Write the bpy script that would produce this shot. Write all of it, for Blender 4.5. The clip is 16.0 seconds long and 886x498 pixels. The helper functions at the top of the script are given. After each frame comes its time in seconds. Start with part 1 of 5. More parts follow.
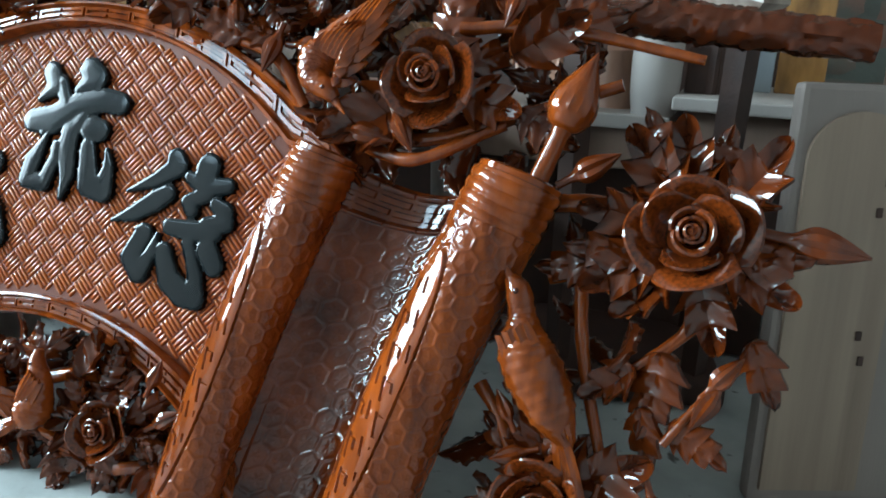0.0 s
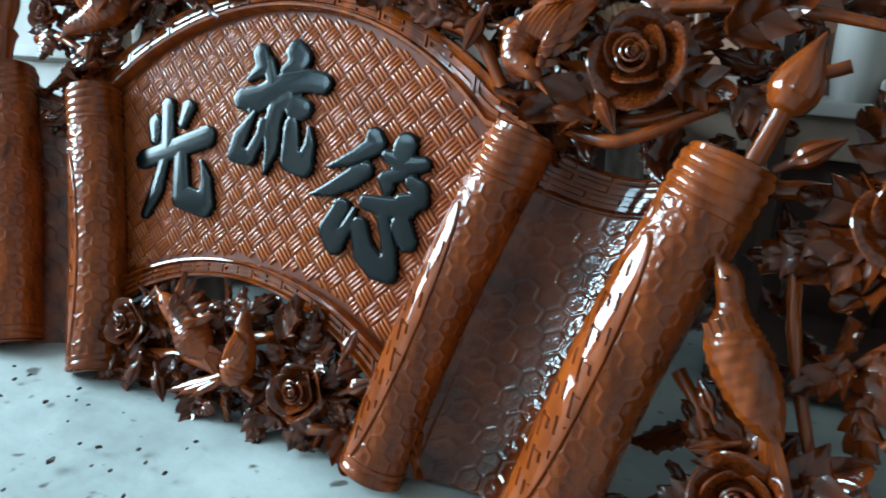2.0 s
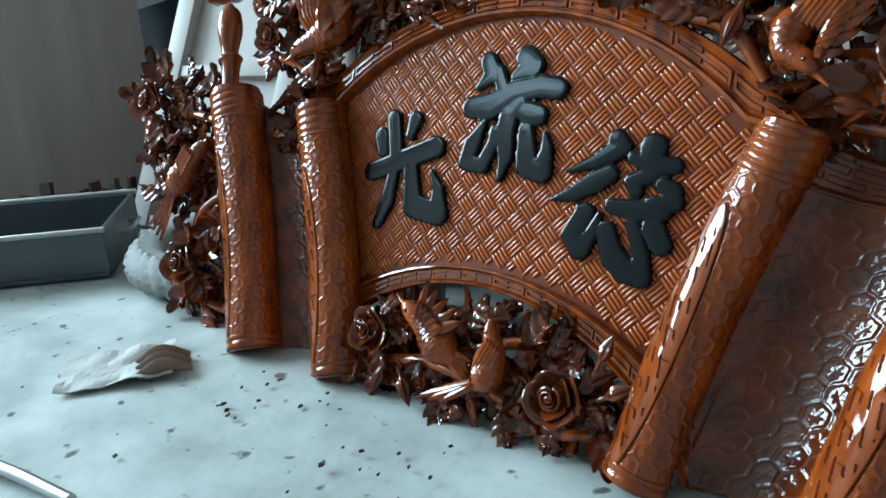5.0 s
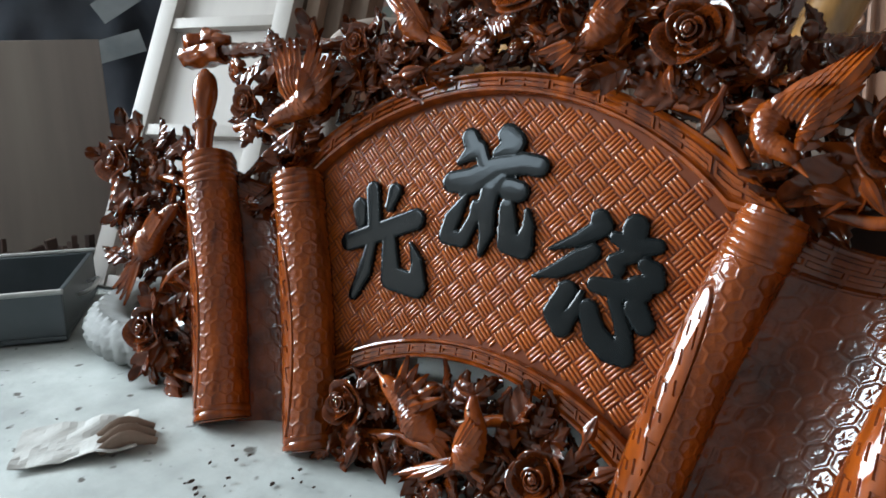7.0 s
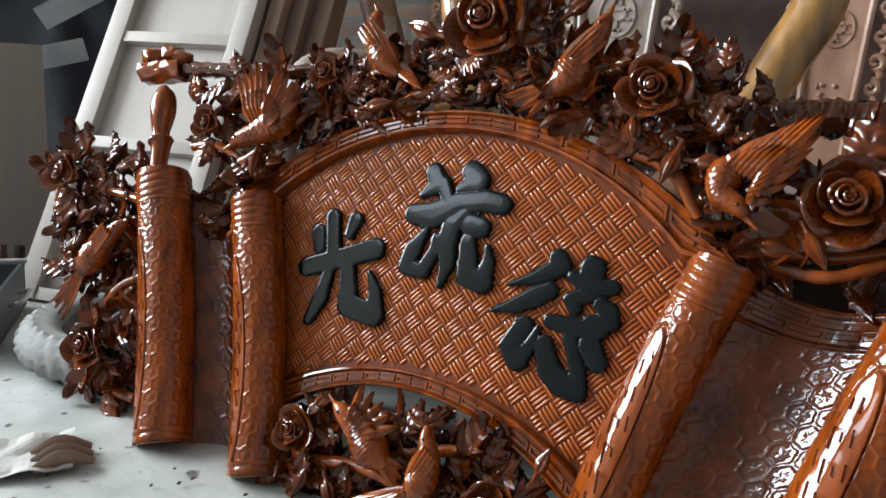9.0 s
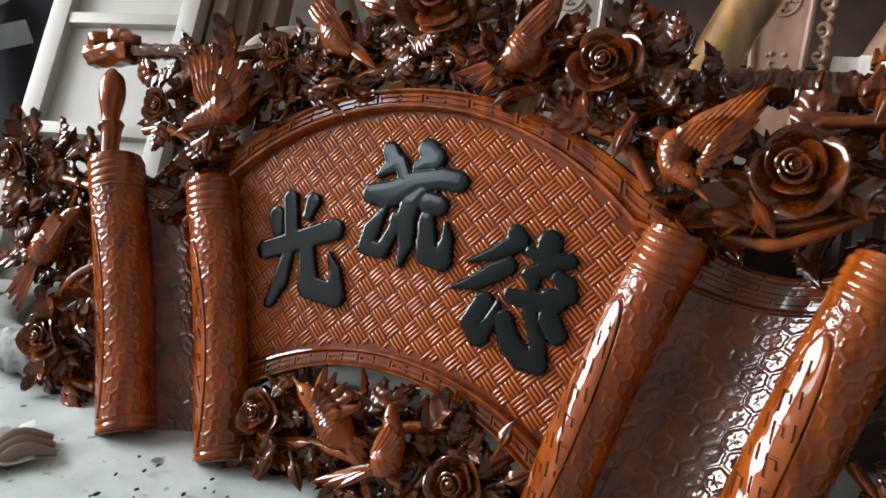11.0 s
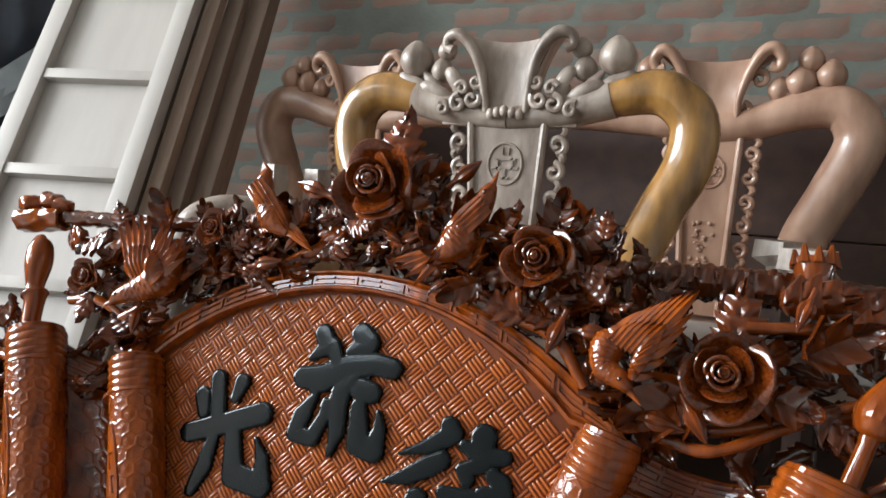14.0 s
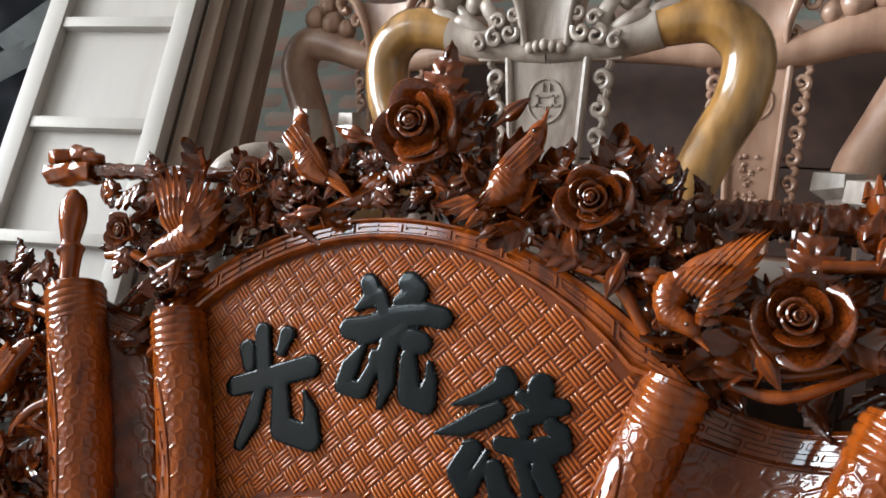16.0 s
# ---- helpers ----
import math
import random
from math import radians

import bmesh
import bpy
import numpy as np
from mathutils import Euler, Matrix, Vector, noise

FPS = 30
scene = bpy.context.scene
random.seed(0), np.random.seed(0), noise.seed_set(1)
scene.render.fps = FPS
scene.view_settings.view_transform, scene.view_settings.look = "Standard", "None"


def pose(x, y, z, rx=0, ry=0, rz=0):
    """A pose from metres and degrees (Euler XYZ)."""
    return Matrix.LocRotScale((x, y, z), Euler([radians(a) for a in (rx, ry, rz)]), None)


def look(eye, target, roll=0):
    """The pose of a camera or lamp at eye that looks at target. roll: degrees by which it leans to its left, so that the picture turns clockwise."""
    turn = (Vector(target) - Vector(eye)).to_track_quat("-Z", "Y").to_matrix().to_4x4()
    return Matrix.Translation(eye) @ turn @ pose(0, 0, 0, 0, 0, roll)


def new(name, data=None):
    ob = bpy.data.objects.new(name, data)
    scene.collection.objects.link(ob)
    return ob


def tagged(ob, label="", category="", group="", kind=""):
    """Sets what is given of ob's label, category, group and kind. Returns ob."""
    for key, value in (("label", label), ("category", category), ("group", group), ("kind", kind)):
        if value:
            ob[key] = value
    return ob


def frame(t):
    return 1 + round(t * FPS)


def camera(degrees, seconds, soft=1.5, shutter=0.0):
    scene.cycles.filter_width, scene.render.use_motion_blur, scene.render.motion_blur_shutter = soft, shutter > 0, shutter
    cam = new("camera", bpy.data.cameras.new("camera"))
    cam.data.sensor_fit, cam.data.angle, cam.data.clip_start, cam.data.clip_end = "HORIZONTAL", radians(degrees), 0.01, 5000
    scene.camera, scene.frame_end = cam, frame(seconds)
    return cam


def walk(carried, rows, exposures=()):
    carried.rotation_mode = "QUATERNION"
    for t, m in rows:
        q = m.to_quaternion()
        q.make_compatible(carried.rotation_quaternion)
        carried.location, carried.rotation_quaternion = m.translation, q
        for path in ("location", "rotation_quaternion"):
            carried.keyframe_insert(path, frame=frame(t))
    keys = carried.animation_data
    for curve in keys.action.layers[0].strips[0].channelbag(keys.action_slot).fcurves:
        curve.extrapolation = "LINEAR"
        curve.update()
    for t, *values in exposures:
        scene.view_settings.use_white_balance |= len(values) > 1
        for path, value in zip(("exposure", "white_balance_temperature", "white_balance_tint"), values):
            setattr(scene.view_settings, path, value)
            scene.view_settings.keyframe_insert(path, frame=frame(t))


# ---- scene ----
cam = camera(58.9, 16.0, soft=1.6, shutter=0.4)
METRES, EYE, TILT, LEAN, TURN = 0.60, 0.591, -15.2, 0.5, 21.2
ROWS = [
    (0.0, 0.0, 0.0, 0.0, -0.0, 0.0, -0.0),
    (0.5, -0.0097, 0.0029, -0.0159, 2.01, -1.42, -0.54),
    (1.0, -0.0277, 0.0008, -0.0303, 3.52, -2.23, -1.63),
    (1.5, -0.0655, -0.0118, -0.0262, 6.0, -2.24, -1.94),
    (2.0, -0.1214, -0.0168, -0.0185, 9.85, -1.06, -2.32),
    (2.5, -0.1659, -0.0115, -0.0113, 12.41, -0.57, -2.27),
    (3.0, -0.1957, -0.0085, -0.0205, 14.55, -0.27, -3.46),
    (3.5, -0.2356, -0.0192, -0.0117, 16.11, -0.44, -3.87),
    (4.0, -0.3055, -0.038, -0.0114, 17.86, -0.99, -2.9),
    (4.5, -0.355, -0.0633, -0.0025, 19.67, -2.28, -0.38),
    (7.0, -0.463, -0.0974, 0.0685, 15.79, 1.88, -0.87),
    (7.5, -0.4974, -0.1141, 0.0579, 12.57, 3.64, -1.55),
    (8.0, -0.5369, -0.157, 0.0669, 10.75, 5.11, -3.45),
    (10.5, -0.545, -0.1631, 0.0636, 9.19, 2.7, -2.49),
    (11.0, -0.5298, -0.1684, 0.074, 7.65, 2.62, -1.69),
    (11.5, -0.5298, -0.1756, 0.0805, 6.72, 2.97, -2.39),
    (12.0, -0.5082, -0.1917, 0.1057, 6.35, 3.86, -1.48),
    (12.5, -0.4996, -0.2008, 0.1413, 5.96, 6.27, -1.67),
    (13.0, -0.5037, -0.1967, 0.179, 5.34, 9.17, -1.97),
    (13.5, -0.5109, -0.1876, 0.2067, 4.42, 10.88, -2.23),
    (14.0, -0.5114, -0.1646, 0.2399, 3.48, 11.78, -1.85),
    (14.5, -0.5265, -0.1531, 0.2522, 2.6, 11.8, -2.04),
    (15.0, -0.5442, -0.1469, 0.2518, 3.46, 9.71, -1.39),
    (15.5, -0.5627, -0.1324, 0.2612, 4.58, 8.18, -1.15),
    (16.0, -0.5819, -0.0846, 0.2608, 5.39, 7.53, -0.55),
]
LEVEL = Matrix.Translation((-0.65, 0, 0)) @ Matrix.Rotation(radians(-3.2), 4, "Y") @ Matrix.Translation((0.65, 0, 0))
walk(cam, [(t, LEVEL @ pose(0, 0, EYE, TILT, LEAN, TURN) @ pose(METRES * x, METRES * y, METRES * z, 90 + pitch, roll, yaw)) for t, x, y, z, yaw, pitch, roll in ROWS],
     exposures=[(0.0, 0.42, 5450, -4), (1.5, 0.4, 5130, -10), (3.0, 0.2, 5080, -11), (4.7, 0.1, 5200, -9), (6.8, 0.1, 6000, 5), (7.6, 0.12, 6250, 9), (12.5, 0.2, 6500, 10), (16.0, 0.3, 6450, 10)])

# ---- light ----
world = bpy.data.worlds.new("sky")
scene.world = world
world.use_nodes = True
wn = world.node_tree.nodes
sky = wn.new("ShaderNodeTexSky")
sky.sky_type, sky.sun_disc = "NISHITA", False
sky.sun_elevation, sky.sun_rotation = radians(40), radians(230)
wn["Background"].inputs["Strength"].default_value = 0.10
world.node_tree.links.new(sky.outputs["Color"], wn["Background"].inputs["Color"])


def window_light(name, eye, target, wide, high, watts, colour):
    lamp = bpy.data.lights.new(name, "AREA")
    lamp.shape, lamp.size, lamp.size_y, lamp.energy, lamp.color = "RECTANGLE", wide, high, watts, colour
    ob = new(name, lamp)
    ob.matrix_world = look(eye, target)
    return ob


# daylight in the wide opening of the side wall, and a little through the front window
window_light("daylight_side", (-6.38, -0.95, 2.60), (0, -0.95, 1.2), 4.1, 2.3, 840, (0.90, 0.97, 1.0))
window_light("daylight_front", (-4.7, -3.88, 3.72), (-2.6, 0, 0.8), 1.6, 0.8, 40, (0.78, 0.92, 1.0))

# ---- materials ----


def material(name, colour, dark=None, rough=0.5, coat=0.0, coat_rough=0.05, metal=0.0, scale=20.0, stretch=(1, 1, 1), bump=0.1, fine=180.0, mix=0.6, vary=0.0, spots=0.0):
    """Two scales of variation: broad streaks between the two colours and fine grain in the relief."""
    m = bpy.data.materials.new(name)
    m.use_nodes = True
    nt = m.node_tree
    n, l = nt.nodes, nt.links
    b = n["Principled BSDF"]
    dark = dark or tuple(c * 0.6 for c in colour)
    co, mp = n.new("ShaderNodeTexCoord"), n.new("ShaderNodeMapping")
    mp.inputs["Scale"].default_value = stretch
    l.new(co.outputs["Object"], mp.inputs["Vector"])
    broad, grain = n.new("ShaderNodeTexNoise"), n.new("ShaderNodeTexNoise")
    broad.inputs["Scale"].default_value, broad.inputs["Detail"].default_value = scale, 5
    grain.inputs["Scale"].default_value, grain.inputs["Detail"].default_value = fine, 3
    l.new(mp.outputs["Vector"], broad.inputs["Vector"])
    l.new(mp.outputs["Vector"], grain.inputs["Vector"])
    ramp = n.new("ShaderNodeValToRGB")
    ramp.color_ramp.elements[0].position, ramp.color_ramp.elements[1].position = 0.5 - mix / 2, 0.5 + mix / 2
    ramp.color_ramp.elements[0].color, ramp.color_ramp.elements[1].color = (*dark, 1), (*colour, 1)
    l.new(broad.outputs["Fac"], ramp.inputs["Fac"])
    last = ramp.outputs["Color"]
    if spots:
        sp = n.new("ShaderNodeTexNoise")
        sp.inputs["Scale"].default_value, sp.inputs["Detail"].default_value = spots, 2
        l.new(co.outputs["Object"], sp.inputs["Vector"])
        sr = n.new("ShaderNodeValToRGB")
        sr.color_ramp.elements[0].position, sr.color_ramp.elements[1].position = 0.27, 0.34
        sr.color_ramp.elements[0].color, sr.color_ramp.elements[1].color = (0.25, 0.22, 0.2, 1), (1, 1, 1, 1)
        l.new(sp.outputs["Fac"], sr.inputs["Fac"])
        mul = n.new("ShaderNodeMix")
        mul.data_type, mul.blend_type = "RGBA", "MULTIPLY"
        mul.inputs["Factor"].default_value = 1.0
        l.new(last, mul.inputs["A"])
        l.new(sr.outputs["Color"], mul.inputs["B"])
        last = mul.outputs["Result"]
    if vary:
        oi, hs, mr = n.new("ShaderNodeObjectInfo"), n.new("ShaderNodeHueSaturation"), n.new("ShaderNodeMapRange")
        mr.inputs["To Min"].default_value, mr.inputs["To Max"].default_value = 1 - vary, 1 + vary
        l.new(oi.outputs["Random"], mr.inputs["Value"])
        l.new(mr.outputs["Result"], hs.inputs["Value"])
        l.new(last, hs.inputs["Color"])
        last = hs.outputs["Color"]
    l.new(last, b.inputs["Base Color"])
    rr = n.new("ShaderNodeMapRange")
    rr.inputs["To Min"].default_value, rr.inputs["To Max"].default_value = max(0.02, rough * 0.8), min(1, rough * 1.2)
    l.new(broad.outputs["Fac"], rr.inputs["Value"])
    l.new(rr.outputs["Result"], b.inputs["Roughness"])
    b.inputs["Metallic"].default_value = metal
    b.inputs["Specular IOR Level"].default_value = 0.0 if coat >= 0.9 else 0.4
    b.inputs["Coat Weight"].default_value, b.inputs["Coat Roughness"].default_value = coat, coat_rough
    bp = n.new("ShaderNodeBump")
    bp.inputs["Strength"].default_value, bp.inputs["Distance"].default_value = bump, 0.002
    l.new(grain.outputs["Fac"], bp.inputs["Height"])
    l.new(bp.outputs["Normal"], b.inputs["Normal"])
    l.new(bp.outputs["Normal"], b.inputs["Coat Normal"])
    return m


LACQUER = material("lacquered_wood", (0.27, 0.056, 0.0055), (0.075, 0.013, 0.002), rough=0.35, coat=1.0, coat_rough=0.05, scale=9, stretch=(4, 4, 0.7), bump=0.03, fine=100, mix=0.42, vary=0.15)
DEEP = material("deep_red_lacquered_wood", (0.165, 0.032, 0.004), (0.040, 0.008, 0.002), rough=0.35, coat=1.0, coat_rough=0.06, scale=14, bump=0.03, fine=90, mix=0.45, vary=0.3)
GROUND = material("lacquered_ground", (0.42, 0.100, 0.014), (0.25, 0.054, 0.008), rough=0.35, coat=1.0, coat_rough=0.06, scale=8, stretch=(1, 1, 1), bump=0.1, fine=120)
# darker, duller copy of the ridge lacquer: groove shade put into the colour
GROOVE_SHADE = material("shade_toned_lacquered_ground", (0.16, 0.034, 0.005), (0.08, 0.016, 0.003), rough=0.5, coat=1.0, coat_rough=0.4, scale=8, bump=0.15, fine=120)
GROOVE_SHADE.node_tree.nodes["Principled BSDF"].inputs["Coat IOR"].default_value = 1.3
# dark bark and eyes; on the undergrowth it paints the shade of the openwork
STAIN_AND_SHADE = material("dark_stained_and_shade_lacquer", (0.10, 0.020, 0.004), (0.025, 0.006, 0.002), rough=0.35, coat=1.0, coat_rough=0.05, scale=9, bump=0.1)
INK = material("black_lacquer", (0.0016, 0.0042, 0.0058), (0.001, 0.0022, 0.0028), rough=0.9, coat=1.0, coat_rough=0.13, scale=14, bump=0.05, fine=40)
INK.node_tree.nodes["Principled BSDF"].inputs["Coat IOR"].default_value = 1.31
CONCRETE = material("concrete", (0.46, 0.48, 0.465), (0.29, 0.305, 0.295), rough=0.85, scale=5.5, mix=0.3, bump=0.9, fine=38, spots=26)
RAW = material("raw_wood", (0.42, 0.345, 0.29), (0.17, 0.12, 0.095), rough=0.42, coat=0.25, coat_rough=0.25, scale=13, stretch=(2, 2, 0.8), bump=0.35, fine=120, mix=0.38, vary=0.15)
RAWRED = material("raw_red_wood", (0.44, 0.27, 0.19), (0.24, 0.125, 0.08), rough=0.38, coat=0.4, coat_rough=0.2, scale=7, stretch=(2, 2, 0.8), bump=0.2, fine=120, mix=0.4, vary=0.1)
GOLDWOOD = material("polished_wood", (0.40, 0.20, 0.055), (0.13, 0.062, 0.018), rough=0.22, coat=0.7, coat_rough=0.15, scale=9, stretch=(2.5, 2.5, 0.8), bump=0.06, mix=0.4)
PALE = material("pale_primed_wood", (0.43, 0.39, 0.36), (0.33, 0.295, 0.27), rough=0.55, scale=5, stretch=(2, 2, 0.3), bump=0.1, fine=120)
PLANK = material("brown_plank", (0.27, 0.19, 0.145), (0.17, 0.115, 0.085), rough=0.6, scale=6, stretch=(4, 4, 0.4), bump=0.2, vary=0.25)
BOARD = material("dusty_board", (0.30, 0.25, 0.22), (0.19, 0.155, 0.14), rough=0.7, scale=3, stretch=(3, 3, 0.3), bump=0.15)
BRICK = material("fired_brick", (0.20, 0.100, 0.075), (0.115, 0.105, 0.085), rough=0.85, scale=9, bump=0.8, fine=70, mix=0.3, vary=0.25)
MORTAR = material("grey_mortar", (0.135, 0.15, 0.13), (0.08, 0.075, 0.062), rough=0.9, scale=5, bump=1.0, fine=70)
PLASTER = material("sooty_plaster", (0.40, 0.38, 0.355), (0.28, 0.26, 0.24), rough=0.85, scale=2, bump=0.3, fine=40)
TARP = material("dark_tarpaulin", (0.065, 0.075, 0.10), (0.028, 0.035, 0.048), rough=0.35, scale=6, bump=0.1)
FIELD = material("weathered_wood", (0.36, 0.27, 0.20), (0.19, 0.135, 0.10), rough=0.6, scale=5, stretch=(7, 7, 0.3), bump=0.25)
FOIL = material("plastic_film", (0.36, 0.39, 0.41), (0.2, 0.22, 0.24), rough=0.25, scale=8, bump=0.1)
RUBBER = material("grey_rubber", (0.27, 0.27, 0.265), (0.16, 0.16, 0.155), rough=0.75, scale=20, bump=0.2, spots=0)
STEEL = material("grey_steel", (0.09, 0.10, 0.11), (0.05, 0.06, 0.065), rough=0.35, metal=0.3, scale=8, bump=0.1)
BRIGHT = material("bright_steel", (0.6, 0.6, 0.6), (0.4, 0.4, 0.4), rough=0.3, metal=0.9, scale=20, bump=0.1)
PAPER = material("crumpled_paper", (0.46, 0.45, 0.43), (0.33, 0.32, 0.30), rough=0.7, scale=12, bump=0.2)
# dark wood, also the colour of added boards that stand in for shade
DARKWOOD_AND_SHADE = material("dark_chips_and_shade", (0.07, 0.035, 0.025), (0.03, 0.016, 0.012), rough=0.6, scale=20, bump=0.3)

# ---- mesh helpers ----


class Geo:
    """Vertices and faces that grow into one mesh."""

    def __init__(self):
        self.v, self.f = [], []

    def add(self, verts, faces, m=None):
        k = len(self.v)
        self.v += [tuple(m @ Vector(p)) if m else tuple(p) for p in verts]
        self.f += [tuple(i + k for i in face) for face in faces]
        return self

    def grid(self, pts, closed_u=False, closed_v=False):
        """pts: array rows x columns x 3."""
        r, c = pts.shape[:2]
        faces = []
        for i in range(r if closed_v else r - 1):
            for j in range(c if closed_u else c - 1):
                a, b = i * c + j, i * c + (j + 1) % c
                d, e = ((i + 1) % r) * c + j, ((i + 1) % r) * c + (j + 1) % c
                faces.append((a, b, e, d))
        return self.add(pts.reshape(-1, 3).tolist(), faces)

    def box(self, lo, hi, bevel=0.0, m=None):
        bm = bmesh.new()
        bmesh.ops.create_cube(bm, size=1)
        size = [b - a for a, b in zip(lo, hi)]
        bmesh.ops.scale(bm, vec=size, verts=bm.verts)
        bmesh.ops.translate(bm, vec=[(a + b) / 2 for a, b in zip(lo, hi)], verts=bm.verts)
        if bevel:
            bmesh.ops.bevel(bm, geom=bm.edges[:], offset=min(bevel, 0.45 * min(size)), segments=2, affect="EDGES", profile=0.6)
        bm.verts.index_update()
        self.add([v.co for v in bm.verts], [[v.index for v in f.verts] for f in bm.faces], m)
        bm.free()
        return self

    def tube(self, pts, radii, seg=10, steps=0, flat=1.0, m=None):
        """A round bar along the points, with its own thickness at each."""
        p, r = np.array(pts, float), np.array(radii, float)
        if steps:
            p, r = spline(p, steps), np.maximum(spline(r[:, None], steps)[:, 0], 1e-4)
        d = np.gradient(p, axis=0)
        d /= np.linalg.norm(d, axis=1)[:, None] + 1e-9
        up = np.array((0.0, -1.0, 0.0)) if abs(d[0][1]) < 0.8 else np.array((1.0, 0.0, 0.0))
        rings = []
        for i in range(len(p)):
            side = np.cross(d[i], up)
            side /= np.linalg.norm(side) + 1e-9
            up = np.cross(side, d[i])
            ang = np.linspace(0, 2 * np.pi, seg, endpoint=False)
            rings.append(p[i] + r[i] * (np.cos(ang)[:, None] * side + flat * np.sin(ang)[:, None] * up))
        k = len(self.v)
        ring = np.array(rings)
        if m:
            ring = np.array([[tuple(m @ Vector(q)) for q in row] for row in ring])
        self.grid(ring, closed_u=True)
        self.f.append(tuple(k + j for j in reversed(range(seg))))
        self.f.append(tuple(k + (len(p) - 1) * seg + j for j in range(seg)))
        return self

    def ball(self, c, r, seg=10, rings=6, m=None):
        r = (r, r, r) if isinstance(r, (int, float)) else r
        pts = []
        for i in range(rings + 1):
            th = np.pi * (0.001 + 0.998 * i / rings)
            pts.append([(c[0] + r[0] * np.sin(th) * np.cos(a), c[1] + r[1] * np.sin(th) * np.sin(a), c[2] + r[2] * np.cos(th)) for a in np.linspace(0, 2 * np.pi, seg, endpoint=False)])
        pts = np.array(pts)
        if m:
            pts = np.array([[tuple(m @ Vector(q)) for q in row] for row in pts])
        return self.grid(pts, closed_u=True)

    def mesh(self, name, mat, smooth=True):
        me = bpy.data.meshes.new(name)
        me.from_pydata(self.v, [], self.f)
        me.materials.append(mat)
        bm = bmesh.new()
        bm.from_mesh(me)
        bmesh.ops.recalc_face_normals(bm, faces=bm.faces)
        for f in bm.faces:
            f.smooth = smooth
        if smooth:
            for e in bm.edges:
                if len(e.link_faces) == 2 and e.calc_face_angle(0) > 0.75:
                    e.smooth = False
        bm.to_mesh(me)
        bm.free()
        return me


def spline(p, steps):
    """A smooth line of that many points through the given ones."""
    p = np.array(p, float)
    q = np.vstack([2 * p[0] - p[1], p, 2 * p[-1] - p[-2]])
    out = []
    for x in np.linspace(0, len(p) - 1, steps):
        i = min(int(x), len(p) - 2)
        t = x - i
        a, b, c, d = q[i], q[i + 1], q[i + 2], q[i + 3]
        out.append(0.5 * (2 * b + (c - a) * t + (2 * a - 5 * b + 4 * c - d) * t * t + (3 * b - a - 3 * c + d) * t ** 3))
    return np.array(out)


def part(name, geo, mat, parent, label="", m=None, smooth=True, kind=""):
    """One mesh under a thing or under a part; geo may be a mesh that is shared."""
    me = geo if isinstance(geo, bpy.types.Mesh) else geo.mesh(name, mat, smooth)
    ob = new(name, me)
    ob.parent = parent
    if m:
        ob.matrix_basis = m
    return tagged(ob, label=label, kind=kind)


def thing(name, label, category, m=None, group=""):
    ob = new(name)
    ob.empty_display_size = 0.05
    if m:
        ob.matrix_world = m
    return tagged(ob, label=label, category=category, group=group)


def solo(name, geo, mat, label, category, m=None, group="", kind="", smooth=True):
    ob = new(name, geo if isinstance(geo, bpy.types.Mesh) else geo.mesh(name, mat, smooth))
    if m:
        ob.matrix_world = m
    return tagged(ob, label=label, category=category, group=group, kind=kind)

# ---- the room ----
WALL_Y, LEFT_X, RIGHT_X, FRONT_Y, TOP = 2.42, -6.5, 2.6, -4.0, 4.3


def wall_with_opening(name, along, at, lo, hi, gap, label):
    """A wall 0.2 thick on the line along = at; gap: start, end, sill, head of its opening."""
    g = Geo()
    a, b, sill, head = gap

    def slab(p, q, z0, z1):
        if along == "x":
            g.box((at - 0.1, p, z0), (at + 0.1, q, z1))
        else:
            g.box((p, at - 0.1, z0), (q, at + 0.1, z1))

    slab(lo, a, 0, TOP)
    slab(b, hi, 0, TOP)
    slab(a, b, head, TOP)
    if sill > 0:
        slab(a, b, 0, sill)
    return solo(name, g, PLASTER, label, "wall", kind="structure", smooth=False)


ground = Geo()
gx, gy = np.meshgrid(np.linspace(LEFT_X - 0.1, RIGHT_X + 0.1, 90), np.linspace(FRONT_Y - 0.1, WALL_Y + 0.1, 80))
gz = np.array([[0.004 * noise.noise((x * 1.7, y * 1.7, 0.0)) - 0.003 for x, y in zip(rx_, ry_)] for rx_, ry_ in zip(gx, gy)])
ground.grid(np.stack([gx, gy, gz], -1))
solo("floor", ground, CONCRETE, "worn grey concrete floor scattered with dust", "floor", kind="structure")
solo("ceiling", Geo().box((LEFT_X - 0.1, FRONT_Y - 0.1, TOP), (RIGHT_X + 0.1, WALL_Y + 0.1, TOP + 0.1)), PLASTER, "plain dim plaster ceiling of the workshop", "ceiling", kind="structure", smooth=False)
wall_with_opening("wall_west", "x", LEFT_X, FRONT_Y - 0.1, WALL_Y + 0.1, (-3.05, 1.15, 1.38, 3.82), "plastered workshop wall with a wide high window opening")
wall_with_opening("wall_south", "y", FRONT_Y, LEFT_X + 0.1, RIGHT_X - 0.1, (-5.54, -3.86, 3.28, 4.16), "plastered workshop wall with a wide window opening")
solo("wall_east", Geo().box((RIGHT_X - 0.1, FRONT_Y - 0.1, 0), (RIGHT_X + 0.1, WALL_Y + 0.1, TOP)), PLASTER, "plain plastered workshop wall in shade", "wall", kind="structure", smooth=False)
wall_north = solo("wall_north", Geo().box((LEFT_X + 0.1, WALL_Y, 0), (RIGHT_X - 0.1, WALL_Y + 0.2, TOP)), MORTAR, "rough red brick wall with smeared grey mortar", "wall", kind="structure", smooth=False)

